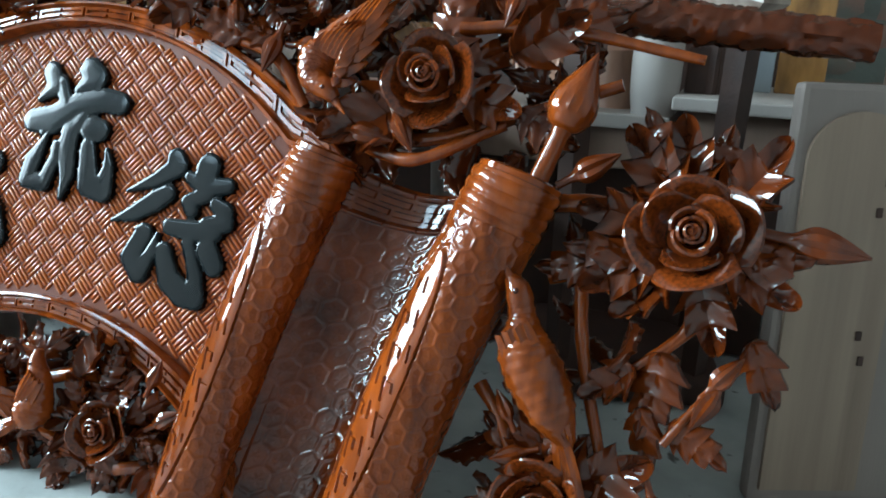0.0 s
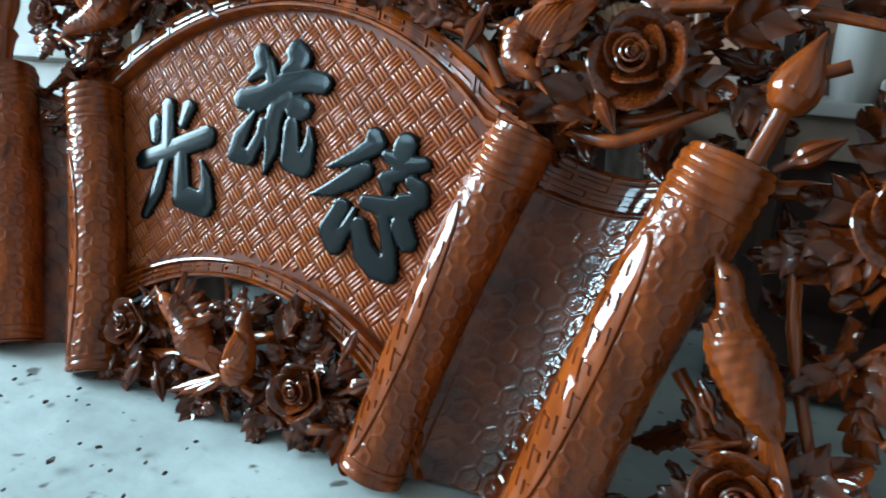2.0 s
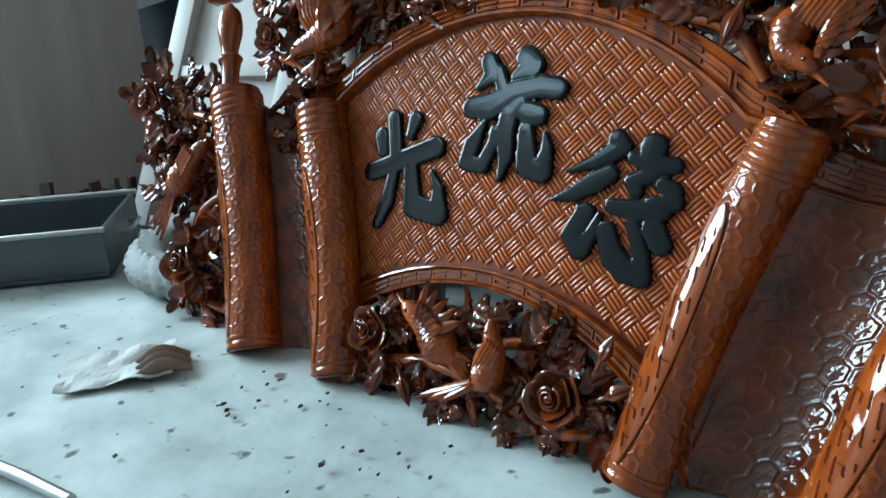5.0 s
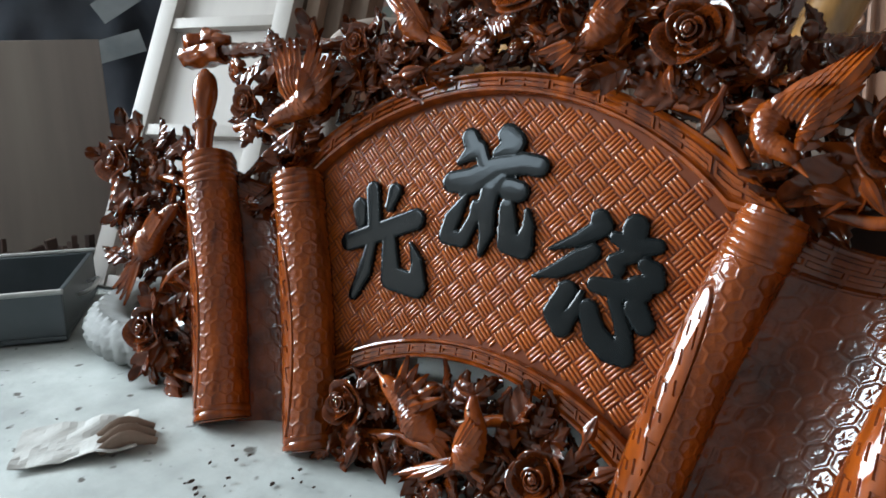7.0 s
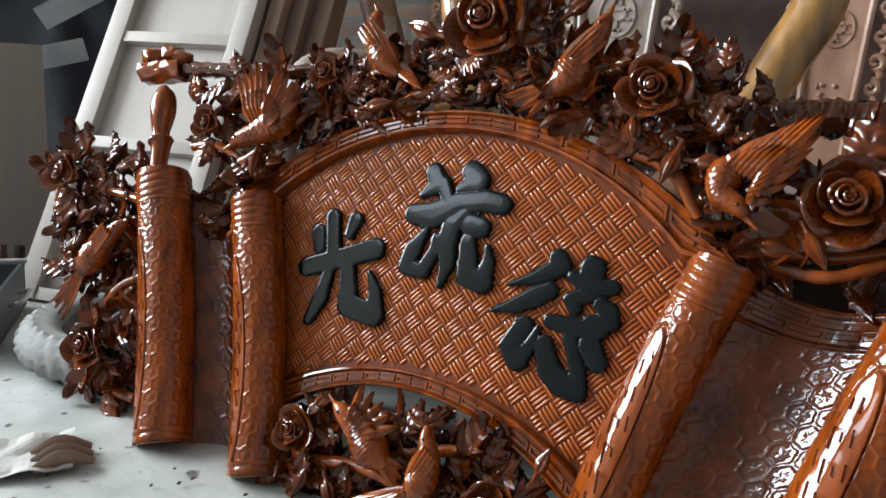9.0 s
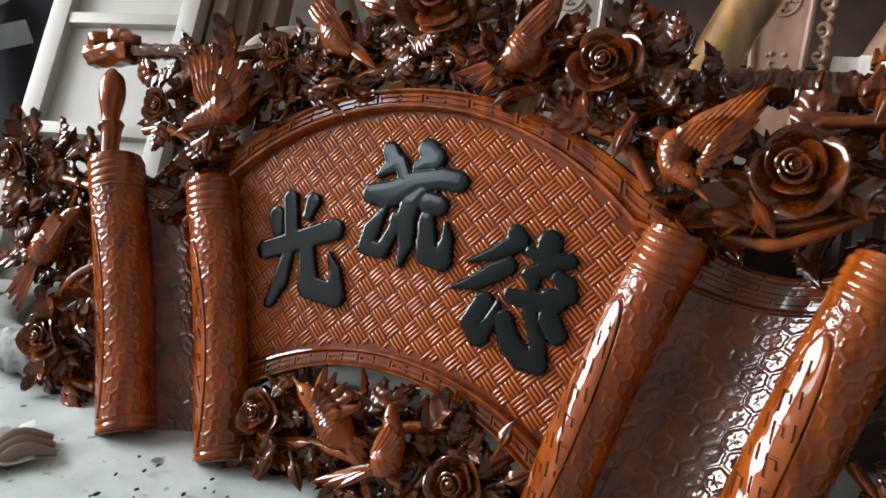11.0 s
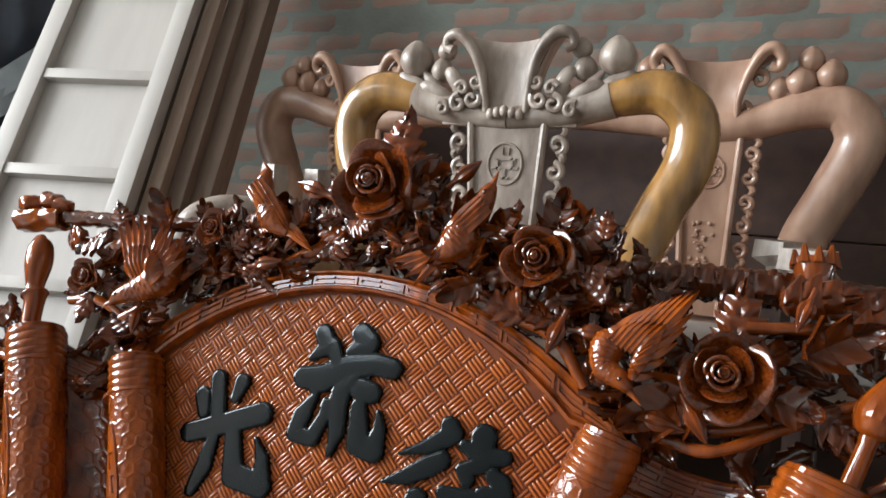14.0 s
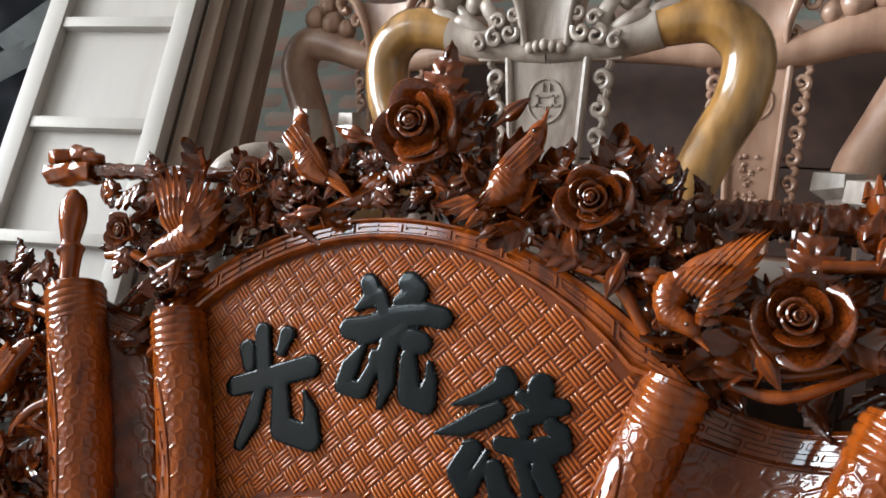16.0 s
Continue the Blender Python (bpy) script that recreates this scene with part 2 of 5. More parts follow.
# ---- the carved plaque: x across, z up along its face, -y out of its face ----
K = 0.857
plaque = thing("carved_plaque", "glossy red-brown lacquered plaque carved with fan, scrolls and roses", "wood carving",
               LEVEL @ pose(-1.105 * K, 0.8335 * K, 0, -20.6, 0, 1.0) @ Matrix.Scale(K, 4))


def face(a, b, off=0.0):
    return Vector((a, -off, b))


def arc_pt(c, r, a):
    return c + math.sqrt(max(r * r - a * a, 0.0))


# right and left scroll rolls: foot and head of the axis, thickness, distance before the face
ROLLS = [((0.365, 0.0), (0.535, 0.55), 0.050, 0.030), ((0.655, 0.0), (0.835, 0.525), 0.060, 0.055),
         ((-0.288, 0.030), (-0.448, 0.585), 0.053, 0.040), ((-0.548, 0.036), (-0.745, 0.62), 0.060, 0.050)]


def in_fan(a, b, margin=0.0):
    if b > arc_pt(0.137, 0.622 - margin, a) or b < arc_pt(-0.311, 0.602 + margin, a):
        return False
    right = 0.365 + (0.170 / 0.55) * b - 0.01
    left = -0.275 - (0.173 / 0.585) * b + 0.01
    return left < a < right and abs(a) < 0.62


def fan_slab():
    """The flat ground of the fan between the two arches."""
    g = Geo()
    top, low = [], []
    for s in np.linspace(0, 1, 61):
        a = -0.52 + s * 1.08
        top.append((a, arc_pt(0.10, 0.69, a)))
        k = -0.36 + s * 0.80
        low.append((k, arc_pt(-0.29, 0.565, k)))
    t, l = np.array(top), np.array(low)
    rows = []
    for off in (0.0, -0.03):
        rows.append([np.stack([l[:, 0] * (1 - w) + t[:, 0] * w, np.full(61, -off), l[:, 1] * (1 - w) + t[:, 1] * w], -1) for w in np.linspace(0, 1, 9)])
    g.grid(np.array(rows[0]))
    g.grid(np.array(rows[1]))
    return g


def weave():
    """Raised rounded ridges in fours, laid as a basket weave at 45 degrees."""
    g = Geo()
    s, c = 0.0110, math.sqrt(0.5)
    verts, faces = [], []
    n = 99
    prof = [(0.0030, -0.0004), (0.0028, 0.0016), (0.0020, 0.0026), (0.0011, 0.0031), (0.0, 0.0033), (-0.0011, 0.0031), (-0.0020, 0.0026), (-0.0028, 0.0016), (-0.0030, -0.0004)]
    m = len(prof)
    bow = ((0.0, 0.30), (0.05, 0.75), (0.25, 0.94), (0.5, 1.0), (0.75, 0.94), (0.95, 0.75), (1.0, 0.30))

    def on(p, q):
        return np.array(((p - q) * c * s, 0.43 + (p + q) * c * s))

    for i in range(-n, n):
        for j in range(-n, n):
            lines = []
            if i % 3 == 0 and j % 3 == 0:
                for k in range(4):
                    u = 0.42 + 0.72 * k
                    lines.append(((i + 0.06, j + u), (i + 2.94, j + u)) if (i // 3 + j // 3) % 2 else ((i + u, j + 0.06), (i + u, j + 2.94)))
            for p, q in lines:
                e0, e1 = on(*p), on(*q)
                if not (in_fan(*e0, 0.004) and in_fan(*e1, 0.004)):
                    mid = (e0 + e1) / 2
                    if not in_fan(*mid, 0.004):
                        continue
                    e0, e1 = (e0, mid) if in_fan(*e0, 0.004) else (mid, e1)
                    if not (in_fan(*e0, 0.002) and in_fan(*e1, 0.002)):
                        continue
                d = (e1 - e0) / np.linalg.norm(e1 - e0)
                w = np.array((-d[1], d[0]))
                k0 = len(verts)
                for at, rise in bow:
                    for x, h in prof:
                        q = e0 + (e1 - e0) * at + w * x * (0.6 + 0.4 * rise)
                        verts.append((q[0], -h * rise, q[1]))
                for r in range(len(bow) - 1):
                    for x in range(m - 1):
                        faces.append((k0 + r * m + x, k0 + r * m + x + 1, k0 + (r + 1) * m + x + 1, k0 + (r + 1) * m + x))
                faces.append(tuple(k0 + x for x in range(m)))
                faces.append(tuple(k0 + (len(bow) - 1) * m + x for x in reversed(range(m))))
    return g.add(verts, faces)


def arch_band(c0, r0, c1, r1, lo, hi, out):
    """A moulded border between two arcs: rounded lip, sunk middle with key-pattern bricks standing on it."""
    g = Geo()
    prof = [(0.0, -0.01), (0.0, 0.012), (0.06, 0.020), (0.16, 0.021), (0.22, 0.014), (0.26, 0.012), (0.74, 0.012), (0.78, 0.014), (0.84, 0.019), (0.94, 0.018), (1.0, 0.010), (1.0, -0.01)]
    n = 90

    def edges(a):
        """Inner and outer edge; the outer arch narrows to a point at its far end."""
        z0, z1 = arc_pt(c0, r0, a), arc_pt(c1, r1, a)
        if r1 > r0:
            z0 = max(z0, z1 - 0.085 * min(1.0, max(0.06, (hi - a) / 0.13)))
        return z0, z1

    pts = np.zeros((len(prof), n, 3))
    for j, a in enumerate(np.linspace(lo, hi, n)):
        z0, z1 = edges(a)
        for i, (w, off) in enumerate(prof):
            pts[i, j] = (a, -(off + out), z0 * (1 - w) + z1 * w)
    g.grid(pts)
    # key pattern: bent bars end to end
    m = 22
    ts = np.linspace(lo, hi, m * 10 + 1)

    def at(a, w, off):
        z0, z1 = edges(a)
        return (a, -(off + out), z0 * (1 - w) + z1 * w)

    def bar(a0, a1, w0, w1):
        v = []
        for a in np.linspace(a0, a1, 4):
            v += [at(a, w0, 0.011), at(a, w0 + 0.03, 0.0165), at(a, w1 - 0.03, 0.0165), at(a, w1, 0.011)]
        f = []
        for i in range(3):
            for k in range(3):
                f.append((i * 4 + k, i * 4 + k + 1, (i + 1) * 4 + k + 1, (i + 1) * 4 + k))
        f += [(0, 1, 2, 3), (15, 14, 13, 12)]
        g.add(v, f)

    for k in range(m):
        a0, a1 = ts[k * 10], ts[k * 10 + 9]
        e = (a1 - a0)
        if k % 2:
            bar(a0, a1, 0.30, 0.46)
            bar(a0 + 0.12 * e, a1, 0.54, 0.70)
            bar(a0, a0 + 0.10 * e, 0.40, 0.70)
        else:
            bar(a0, a1, 0.54, 0.70)
            bar(a0, a1 - 0.12 * e, 0.30, 0.46)
            bar(a1 - 0.10 * e, a1, 0.30, 0.60)
    return g


def scales(x, y, s):
    """Height of ringed scales of pitch s on a staggered net: thin overlapping rims and a small star in each."""
    rim, best, turn = np.zeros(np.shape(x)), np.full(np.shape(x), 9.0), np.zeros(np.shape(x))
    row = np.floor(y / (0.86 * s))
    for dr in (-1, 0, 1):
        r = row + dr
        col = np.floor(x / s - 0.5 * (r % 2))
        for dc in (-1, 0, 1):
            dx, dy = x - (col + dc + 0.5 + 0.5 * (r % 2)) * s, y - (r + 0.5) * 0.86 * s
            d = np.hypot(dx, dy) / s
            rim = np.maximum(rim, np.exp(-((d - 0.53) / 0.055) ** 2))
            near = d < best
            best, turn = np.where(near, d, best), np.where(near, np.arctan2(dy, dx), turn)
    star = np.clip(1 - best / (0.26 + 0.08 * np.cos(6 * turn)), 0, 1)
    return 0.8 * rim + 0.7 * star


def fret(x, y, s):
    """Height of a squared key pattern: two alternating hooks."""
    u, v = (x / s) % 1.0, (y / s) % 1.0
    a = ((abs(u - 0.25) < 0.045) & (v < 0.7)) | ((abs(v - 0.66) < 0.04) & (u > 0.22) & (u < 0.62)) | ((abs(u - 0.58) < 0.045) & (v > 0.35) & (v < 0.7))
    b = (abs(u - 0.9) < 0.04) & (v > 0.35) & (v < 0.85)
    return np.where(a | b, 1.0, 0.0)


def scroll_roll(foot, head, r, off, mirror):
    g = Geo()
    p, q = np.array(foot), np.array(head)
    axis = (q - p) / np.linalg.norm(q - p)
    side = np.array((axis[1], -axis[0]))
    L = np.linalg.norm(q - p)
    nv = 400
    # the side that faces the room is finer
    th = np.concatenate([np.linspace(0.9 * np.pi, 2.1 * np.pi, 190, endpoint=False), np.linspace(2.1 * np.pi, 2.9 * np.pi, 24, endpoint=False)])
    tt = np.linspace(0, 1, nv)
    T, A = np.meshgrid(tt, th, indexing="ij")
    arc, length = A * r, T * L
    h = 0.0016 * scales(arc + 0.003 * np.sin(length * 40), length, 0.030)
    # smooth long lens-shaped field with a cut key pattern
    front = np.mod(A - (1.5 * np.pi - 0.55) + np.pi, 2 * np.pi) - np.pi
    lens = np.hypot(front * r / 0.034, (T - 0.40) / 0.37)
    inner = 0.0034 * fret(arc + length * 0.25, length, 0.044) * (lens < 0.86)
    worn = 0.0004 * np.sin(length * 60 + 3 * np.sin(arc * 50)) * np.sin(arc * 90 + 2 * np.sin(length * 30))
    h = np.where(lens < 1.0, 0.0026 - inner + worn, h) - 0.003 * np.exp(-((lens - 1.03) / 0.025) ** 2)
    rings = (T > 0.865) | (T < 0.05)
    h = np.where(rings, 0.0030 * np.abs(np.sin(length * np.pi / 0.0165 + 0.7 * np.sin(A * 2 + length * 20))) ** 0.7, h)
    R = r + h
    R = np.where(T > 0.985, r * 0.97, R)
    lean = 0.012 * np.sin(np.pi * T) * mirror
    ca, sa = np.cos(A), np.sin(A)
    X = p[0] + axis[0] * length + side[0] * (R * ca - lean)
    Z = p[1] + axis[1] * length + side[1] * (R * ca - lean) + np.where(T < 0.001, 0.004, 0)
    Y = -off + R * sa
    g.grid(np.stack([X, Y, Z], -1), closed_u=True)
    # closed ends with the spiral of the rolled sheet
    for T0, sgn in ((0.0, -1), (1.0, 1)):
        c = p + axis * L * T0
        pts = []
        for rad, dz in ((r * 0.97, 0), (r * 0.9, 0.003), (r * 0.72, 0.003), (r * 0.68, -0.004), (r * 0.5, -0.004), (r * 0.46, 0.002), (r * 0.28, 0.002), (r * 0.24, -0.004), (0.001, -0.004)):
            e = c + axis * dz * sgn
            pts.append([(e[0] + side[0] * rad * math.cos(a), -off + rad * math.sin(a), e[1] + side[1] * rad * math.cos(a)) for a in np.linspace(0, 2 * np.pi, 40, endpoint=False)])
        g.grid(np.array(pts), closed_u=True)
    return g


def scroll_sheet(ra, rb):
    """The hollow sheet between two rolls, with scales and a key-pattern border along its head."""
    (pa, qa, r0, o0), (pb, qb, r1, o1) = ra, rb
    nu, nv = 230, 340
    S, T = np.meshgrid(np.linspace(0, 1, nu), np.linspace(0, 1, nv))
    pa, qa, pb, qb = map(np.array, (pa, qa, pb, qb))
    P = [pa[i] + (qa[i] - pa[i]) * T for i in (0, 1)]
    Q = [pb[i] + (qb[i] - pb[i]) * T for i in (0, 1)]
    dip = -0.035 * np.sin(np.pi * S) * (T ** 3)
    X, Z = P[0] * (1 - S) + Q[0] * S, P[1] * (1 - S) + Q[1] * S + dip + 0.004
    wide = np.hypot(*(pb - pa))
    deep = (o0 * (1 - S) + o1 * S + 0.015) - 0.085 * np.sin(np.pi * np.clip(S, 0, 1)) ** 0.8
    x, y = S * wide, T * 0.55
    h = 0.0014 * scales(x + 0.004 * np.sin(y * 35), y, 0.040)
    band = T > 0.86
    groove = 0.004 * np.exp(-((T - 0.875) / 0.006) ** 2) + 0.004 * np.exp(-((T - 0.985) / 0.008) ** 2)
    key = 0.003 * (np.abs(((T - 0.86) / 0.14 * 4) % 1 - 0.5) < 0.28) * (np.abs((x / 0.05 + np.floor((T - 0.86) / 0.07) * 0.5) % 1 - 0.5) < 0.44)
    h = np.where(band, groove + key, h)
    g = Geo()
    g.grid(np.stack([X, -(deep + h), Z], -1))
    g.grid(np.stack([X, -(deep - 0.014), Z], -1)[:, ::6])
    edge = np.stack([np.stack([X[-1], -(deep[-1] + h[-1]), Z[-1]], -1), np.stack([X[-1], -(deep[-1] - 0.014), Z[-1]], -1)])
    g.grid(edge)
    return g


# the slab's dark colour stands in for shade between the ridges
fan = part("fan_panel", fan_slab(), GROOVE_SHADE, plaque, "flat red-brown lacquered fan ground, coloured darker as groove shade")
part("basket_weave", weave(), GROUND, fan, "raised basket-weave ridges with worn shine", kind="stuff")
part("border", arch_band(0.137, 0.622, 0.065, 0.735, -0.53, 0.585, 0.002), LACQUER, plaque, "arched moulding with key pattern")
part("border", arch_band(-0.311, 0.602, -0.262, 0.516, -0.345, 0.44, 0.002), LACQUER, plaque, "lower arched moulding with key pattern")
for i, (foot, head, r, off) in enumerate(ROLLS):
    part("scroll_roll", scroll_roll(foot, head, r, off, 1 if i < 2 else -1), LACQUER, plaque, "rolled scroll end carved with scales and rings")
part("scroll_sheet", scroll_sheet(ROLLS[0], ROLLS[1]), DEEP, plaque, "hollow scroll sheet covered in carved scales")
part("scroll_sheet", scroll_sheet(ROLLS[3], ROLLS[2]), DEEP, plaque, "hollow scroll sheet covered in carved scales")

# ---- brush-written characters, cushioned, in black ----
GUANG = [[(-.255, .567, .015), (-.232, .474, .015)], [(-.284, .53, .016), (-.274, .5, .012)], [(-.197, .565, .015), (-.205, .533, .009)],
         [(-.299, .456, .017), (-.224, .48, .018), (-.135, .511, .019)], [(-.239, .454, .011), (-.246, .399, .015), (-.266, .35, .01)],
         [(-.195, .472, .015), (-.175, .392, .021), (-.109, .381, .02), (-.116, .427, .012), (-.137, .463, .003)]]
LIU = [[(-.033, .675, .016), (-.02, .651, .017), (-.051, .626, .005)], [(.051, .679, .019), (.064, .664, .022), (.031, .644, .008)], [(-.008, .656, .012), (.009, .62, .013)],
       [(-.06, .588, .018), (-.017, .59, .023), (.031, .616, .019), (.091, .626, .018), (.124, .621, .017)], [(-.031, .58, .01), (-.034, .566, .006)],
       [(-.023, .564, .004), (-.047, .518, .016), (-.057, .484, .014), (-.018, .479, .013), (.001, .522, .011), (.002, .545, .01)],
       [(.028, .574, .017), (.024, .542, .018), (.032, .497, .014), (.024, .455, .004)], [(.05, .599, .012), (.033, .575, .015)], [(.069, .577, .019), (.09, .574, .017)],
       [(.069, .545, .014), (.08, .483, .02), (.112, .473, .018), (.118, .513, .01), (.111, .539, .005)]]
DE = [[(.252, .533, .015), (.259, .521, .016), (.218, .496, .011), (.165, .476, .002)], [(.246, .476, .013), (.223, .462, .016), (.184, .44, .012), (.141, .426, .002)],
      [(.196, .416, .004), (.209, .407, .016), (.188, .369, .016), (.207, .347, .017), (.226, .374, .01), (.236, .407, .004)], [(.317, .523, .019), (.314, .498, .019)],
      [(.284, .504, .009), (.319, .49, .015), (.357, .494, .011)], [(.295, .452, .011), (.286, .465, .011), (.32, .478, .012)], [(.356, .452, .015), (.362, .435, .013), (.328, .428, .014)],
      [(.34, .463, .011), (.356, .452, .014)], [(.256, .423, .011), (.3, .418, .015), (.343, .42, .014)],
      [(.251, .381, .015), (.269, .339, .018), (.297, .319, .018), (.323, .313, .015), (.318, .349, .012), (.307, .375, .01), (.296, .401, .011)], [(.333, .392, .017), (.35, .367, .015)]]


def character(strokes, tall=0.0125):
    """Brush strokes of changing width, melted into one cushion with a rounded rim and upright sides."""
    pts = [p for s in strokes for p in s]
    x0, x1 = min(p[0] - p[2] for p in pts) - 0.006, max(p[0] + p[2] for p in pts) + 0.006
    z0, z1 = min(p[1] - p[2] for p in pts) - 0.006, max(p[1] + p[2] for p in pts) + 0.006
    h = 0.0022
    X, Z = np.meshgrid(np.arange(x0, x1, h), np.arange(z0, z1, h))
    D = np.full(X.shape, 1.0)
    for s in strokes:
        for (ax, az, ar), (bx, bz, br) in zip(s, s[1:]):
            d = np.array((bx - ax, bz - az))
            t = np.clip(((X - ax) * d[0] + (Z - az) * d[1]) / (d @ d + 1e-9), 0, 1)
            D = np.minimum(D, np.hypot(X - ax - t * d[0], Z - az - t * d[1]) - 1.13 * (ar + (br - ar) * t) - 0.0010)
    inside = D < 0
    gxz = np.gradient(D, h)
    norm = np.hypot(*gxz) + 1e-6
    pull = np.clip(D, -h, h * 1.5) * ((D > -h * 0.9) & (D < h * 1.6))
    X2, Z2 = X - pull * gxz[1] / norm, Z - pull * gxz[0] / norm
    use = D < h * 0.9
    rise = tall - 0.0028 * np.clip(1 - (-D) / 0.0042, 0, 1) ** 2 + 0.0005 * np.clip(-D / 0.016, 0, 1)
    idx = -np.ones(X.shape, int)
    verts, faces = [], []
    keep = np.argwhere(use)
    for i, j in keep:
        idx[i, j] = len(verts)
        verts.append((X2[i, j], -rise[i, j], Z2[i, j]))
    edges = {}
    for i in range(X.shape[0] - 1):
        for j in range(X.shape[1] - 1):
            q = (idx[i, j], idx[i, j + 1], idx[i + 1, j + 1], idx[i + 1, j])
            if min(q) >= 0:
                faces.append(q)
                for a, b in zip(q, q[1:] + q[:1]):
                    if (b, a) in edges:
                        del edges[(b, a)]
                    else:
                        edges[(a, b)] = 1
    foot = {}
    for a, b in edges:
        for k in (a, b):
            if k not in foot:
                foot[k] = len(verts)
                verts.append((verts[k][0], 0.001, verts[k][2]))
        faces.append((b, a, foot[a], foot[b]))
    return Geo().add(verts, faces)


for strokes in (GUANG, LIU, DE):
    part("character", character(strokes), INK, plaque, "raised black brush-written character")

# ---- carved flowers, leaves, birds ----


def petal(r0, r1, high, half, curl, n=13, thick=0.05, cup=False):
    """One cupped petal round the z axis, with a rolled lip."""
    S, T = np.meshgrid(np.linspace(-1, 1, n), np.linspace(0, 1, 7))
    ang = S * half * (0.75 + 0.25 * np.sin(T * np.pi))
    edge = 1 - 0.20 * S ** 4
    rho = r0 + (r1 - r0) * (T * edge) ** 1.3 + curl * np.clip(T - 0.75, 0, 1) ** 1.5
    z = high * np.sin(T * edge * np.pi / 2 * 0.95) - 1.2 * curl * np.clip(T - 0.7, 0, 1) ** 2
    if cup:
        rho = r0 + (r1 - r0) * (T * (0.6 + 0.4 * edge)) ** 0.62 + curl * np.clip(T - 0.8, 0, 1) ** 1.5
        z = high * (T * edge) ** 1.35 - 0.6 * curl * np.clip(T - 0.8, 0, 1) ** 2
        z += 0.05 * T ** 2 * np.cos(S * 4.2) - 0.10 * T * S ** 2
    out = []
    for k in (0, 1):
        rr = rho - k * thick
        out.append(np.stack([rr * np.cos(ang), rr * np.sin(ang), z + k * thick * 0.5], -1))
    g = Geo()
    g.grid(out[0]).grid(out[1])
    for sel in (np.s_[-1, :], np.s_[:, 0], np.s_[:, -1]):
        g.grid(np.stack([out[0][sel], out[1][sel]]))
    return g


PETALS = [petal(0.07, 0.12, 0.74, 1.9, 0.0, thick=0.035).mesh("petal", DEEP), petal(0.16, 0.23, 0.71, 1.6, 0.05, thick=0.04).mesh("petal", DEEP),
          petal(0.24, 0.37, 0.66, 1.4, 0.15, thick=0.045).mesh("petal", DEEP), petal(0.2, 0.62, 0.66, 1.15, 0.7, thick=0.04, cup=True).mesh("petal", DEEP),
          petal(0.25, 0.88, 0.60, 1.0, 1.1, thick=0.04, cup=True).mesh("petal", DEEP)]


def leaf_geo(L, W, bend, teeth, cup=0.25, n=13):
    """A lobed leaf along +z from its stalk, its face to -y: pointed lobes, a sunk midrib and side veins."""
    T = np.linspace(0, 1, 4 * n + 1)
    wid = W * np.sin(np.pi * T ** 0.62) ** 0.8 + 0.002
    step = (T * teeth) % 1.0
    wid = wid * np.where((T > 0.06) & (T < 0.97), 0.60 + 0.40 * step ** 1.4, 0.8)
    S = np.linspace(-1, 1, 9)
    TT, SS = np.meshgrid(T, S, indexing="ij")
    x = SS * wid[:, None]
    z = TT * L + 0.30 * np.abs(SS) * wid[:, None] * (0.3 + 0.7 * step[:, None])
    vein = np.cos((TT * teeth - 0.55 * np.abs(SS)) * 6.28)
    y = bend * TT ** 2 + cup * W * SS ** 2 + 0.12 * W * np.exp(-(SS / 0.16) ** 2) - 0.07 * W * vein * np.abs(SS) ** 0.7
    g = Geo()
    f = np.stack([x, y, z], -1)
    b = np.stack([x, y + 0.010 + 0 * x, z], -1)
    g.grid(f).grid(b)
    for sel in (np.s_[:, 0], np.s_[:, -1], np.s_[0, :], np.s_[-1, :]):
        g.grid(np.stack([f[sel], b[sel]]))
    return g


LEAVES = [leaf_geo(0.12, 0.046, -0.03, 4).mesh("leaf", DEEP), leaf_geo(0.12, 0.036, 0.03, 3).mesh("leaf", DEEP), leaf_geo(0.12, 0.052, -0.045, 3, cup=-0.3).mesh("leaf", DEEP)]


def put_leaf(parent, a, b, angle, size=1.0, off=0.04, tip=0.0, twist=0.0, kind=0):
    """A leaf whose stalk is at (a, b), pointing angle degrees clockwise from up; tip: how far it turns out of the face."""
    m = Matrix.Translation(face(a, b, off)) @ pose(0, 0, 0, 0, angle, 0) @ pose(0, 0, 0, tip, 0, twist) @ Matrix.Scale(size, 4)
    return part("leaf", LEAVES[kind % 3], LACQUER, parent, m=m)


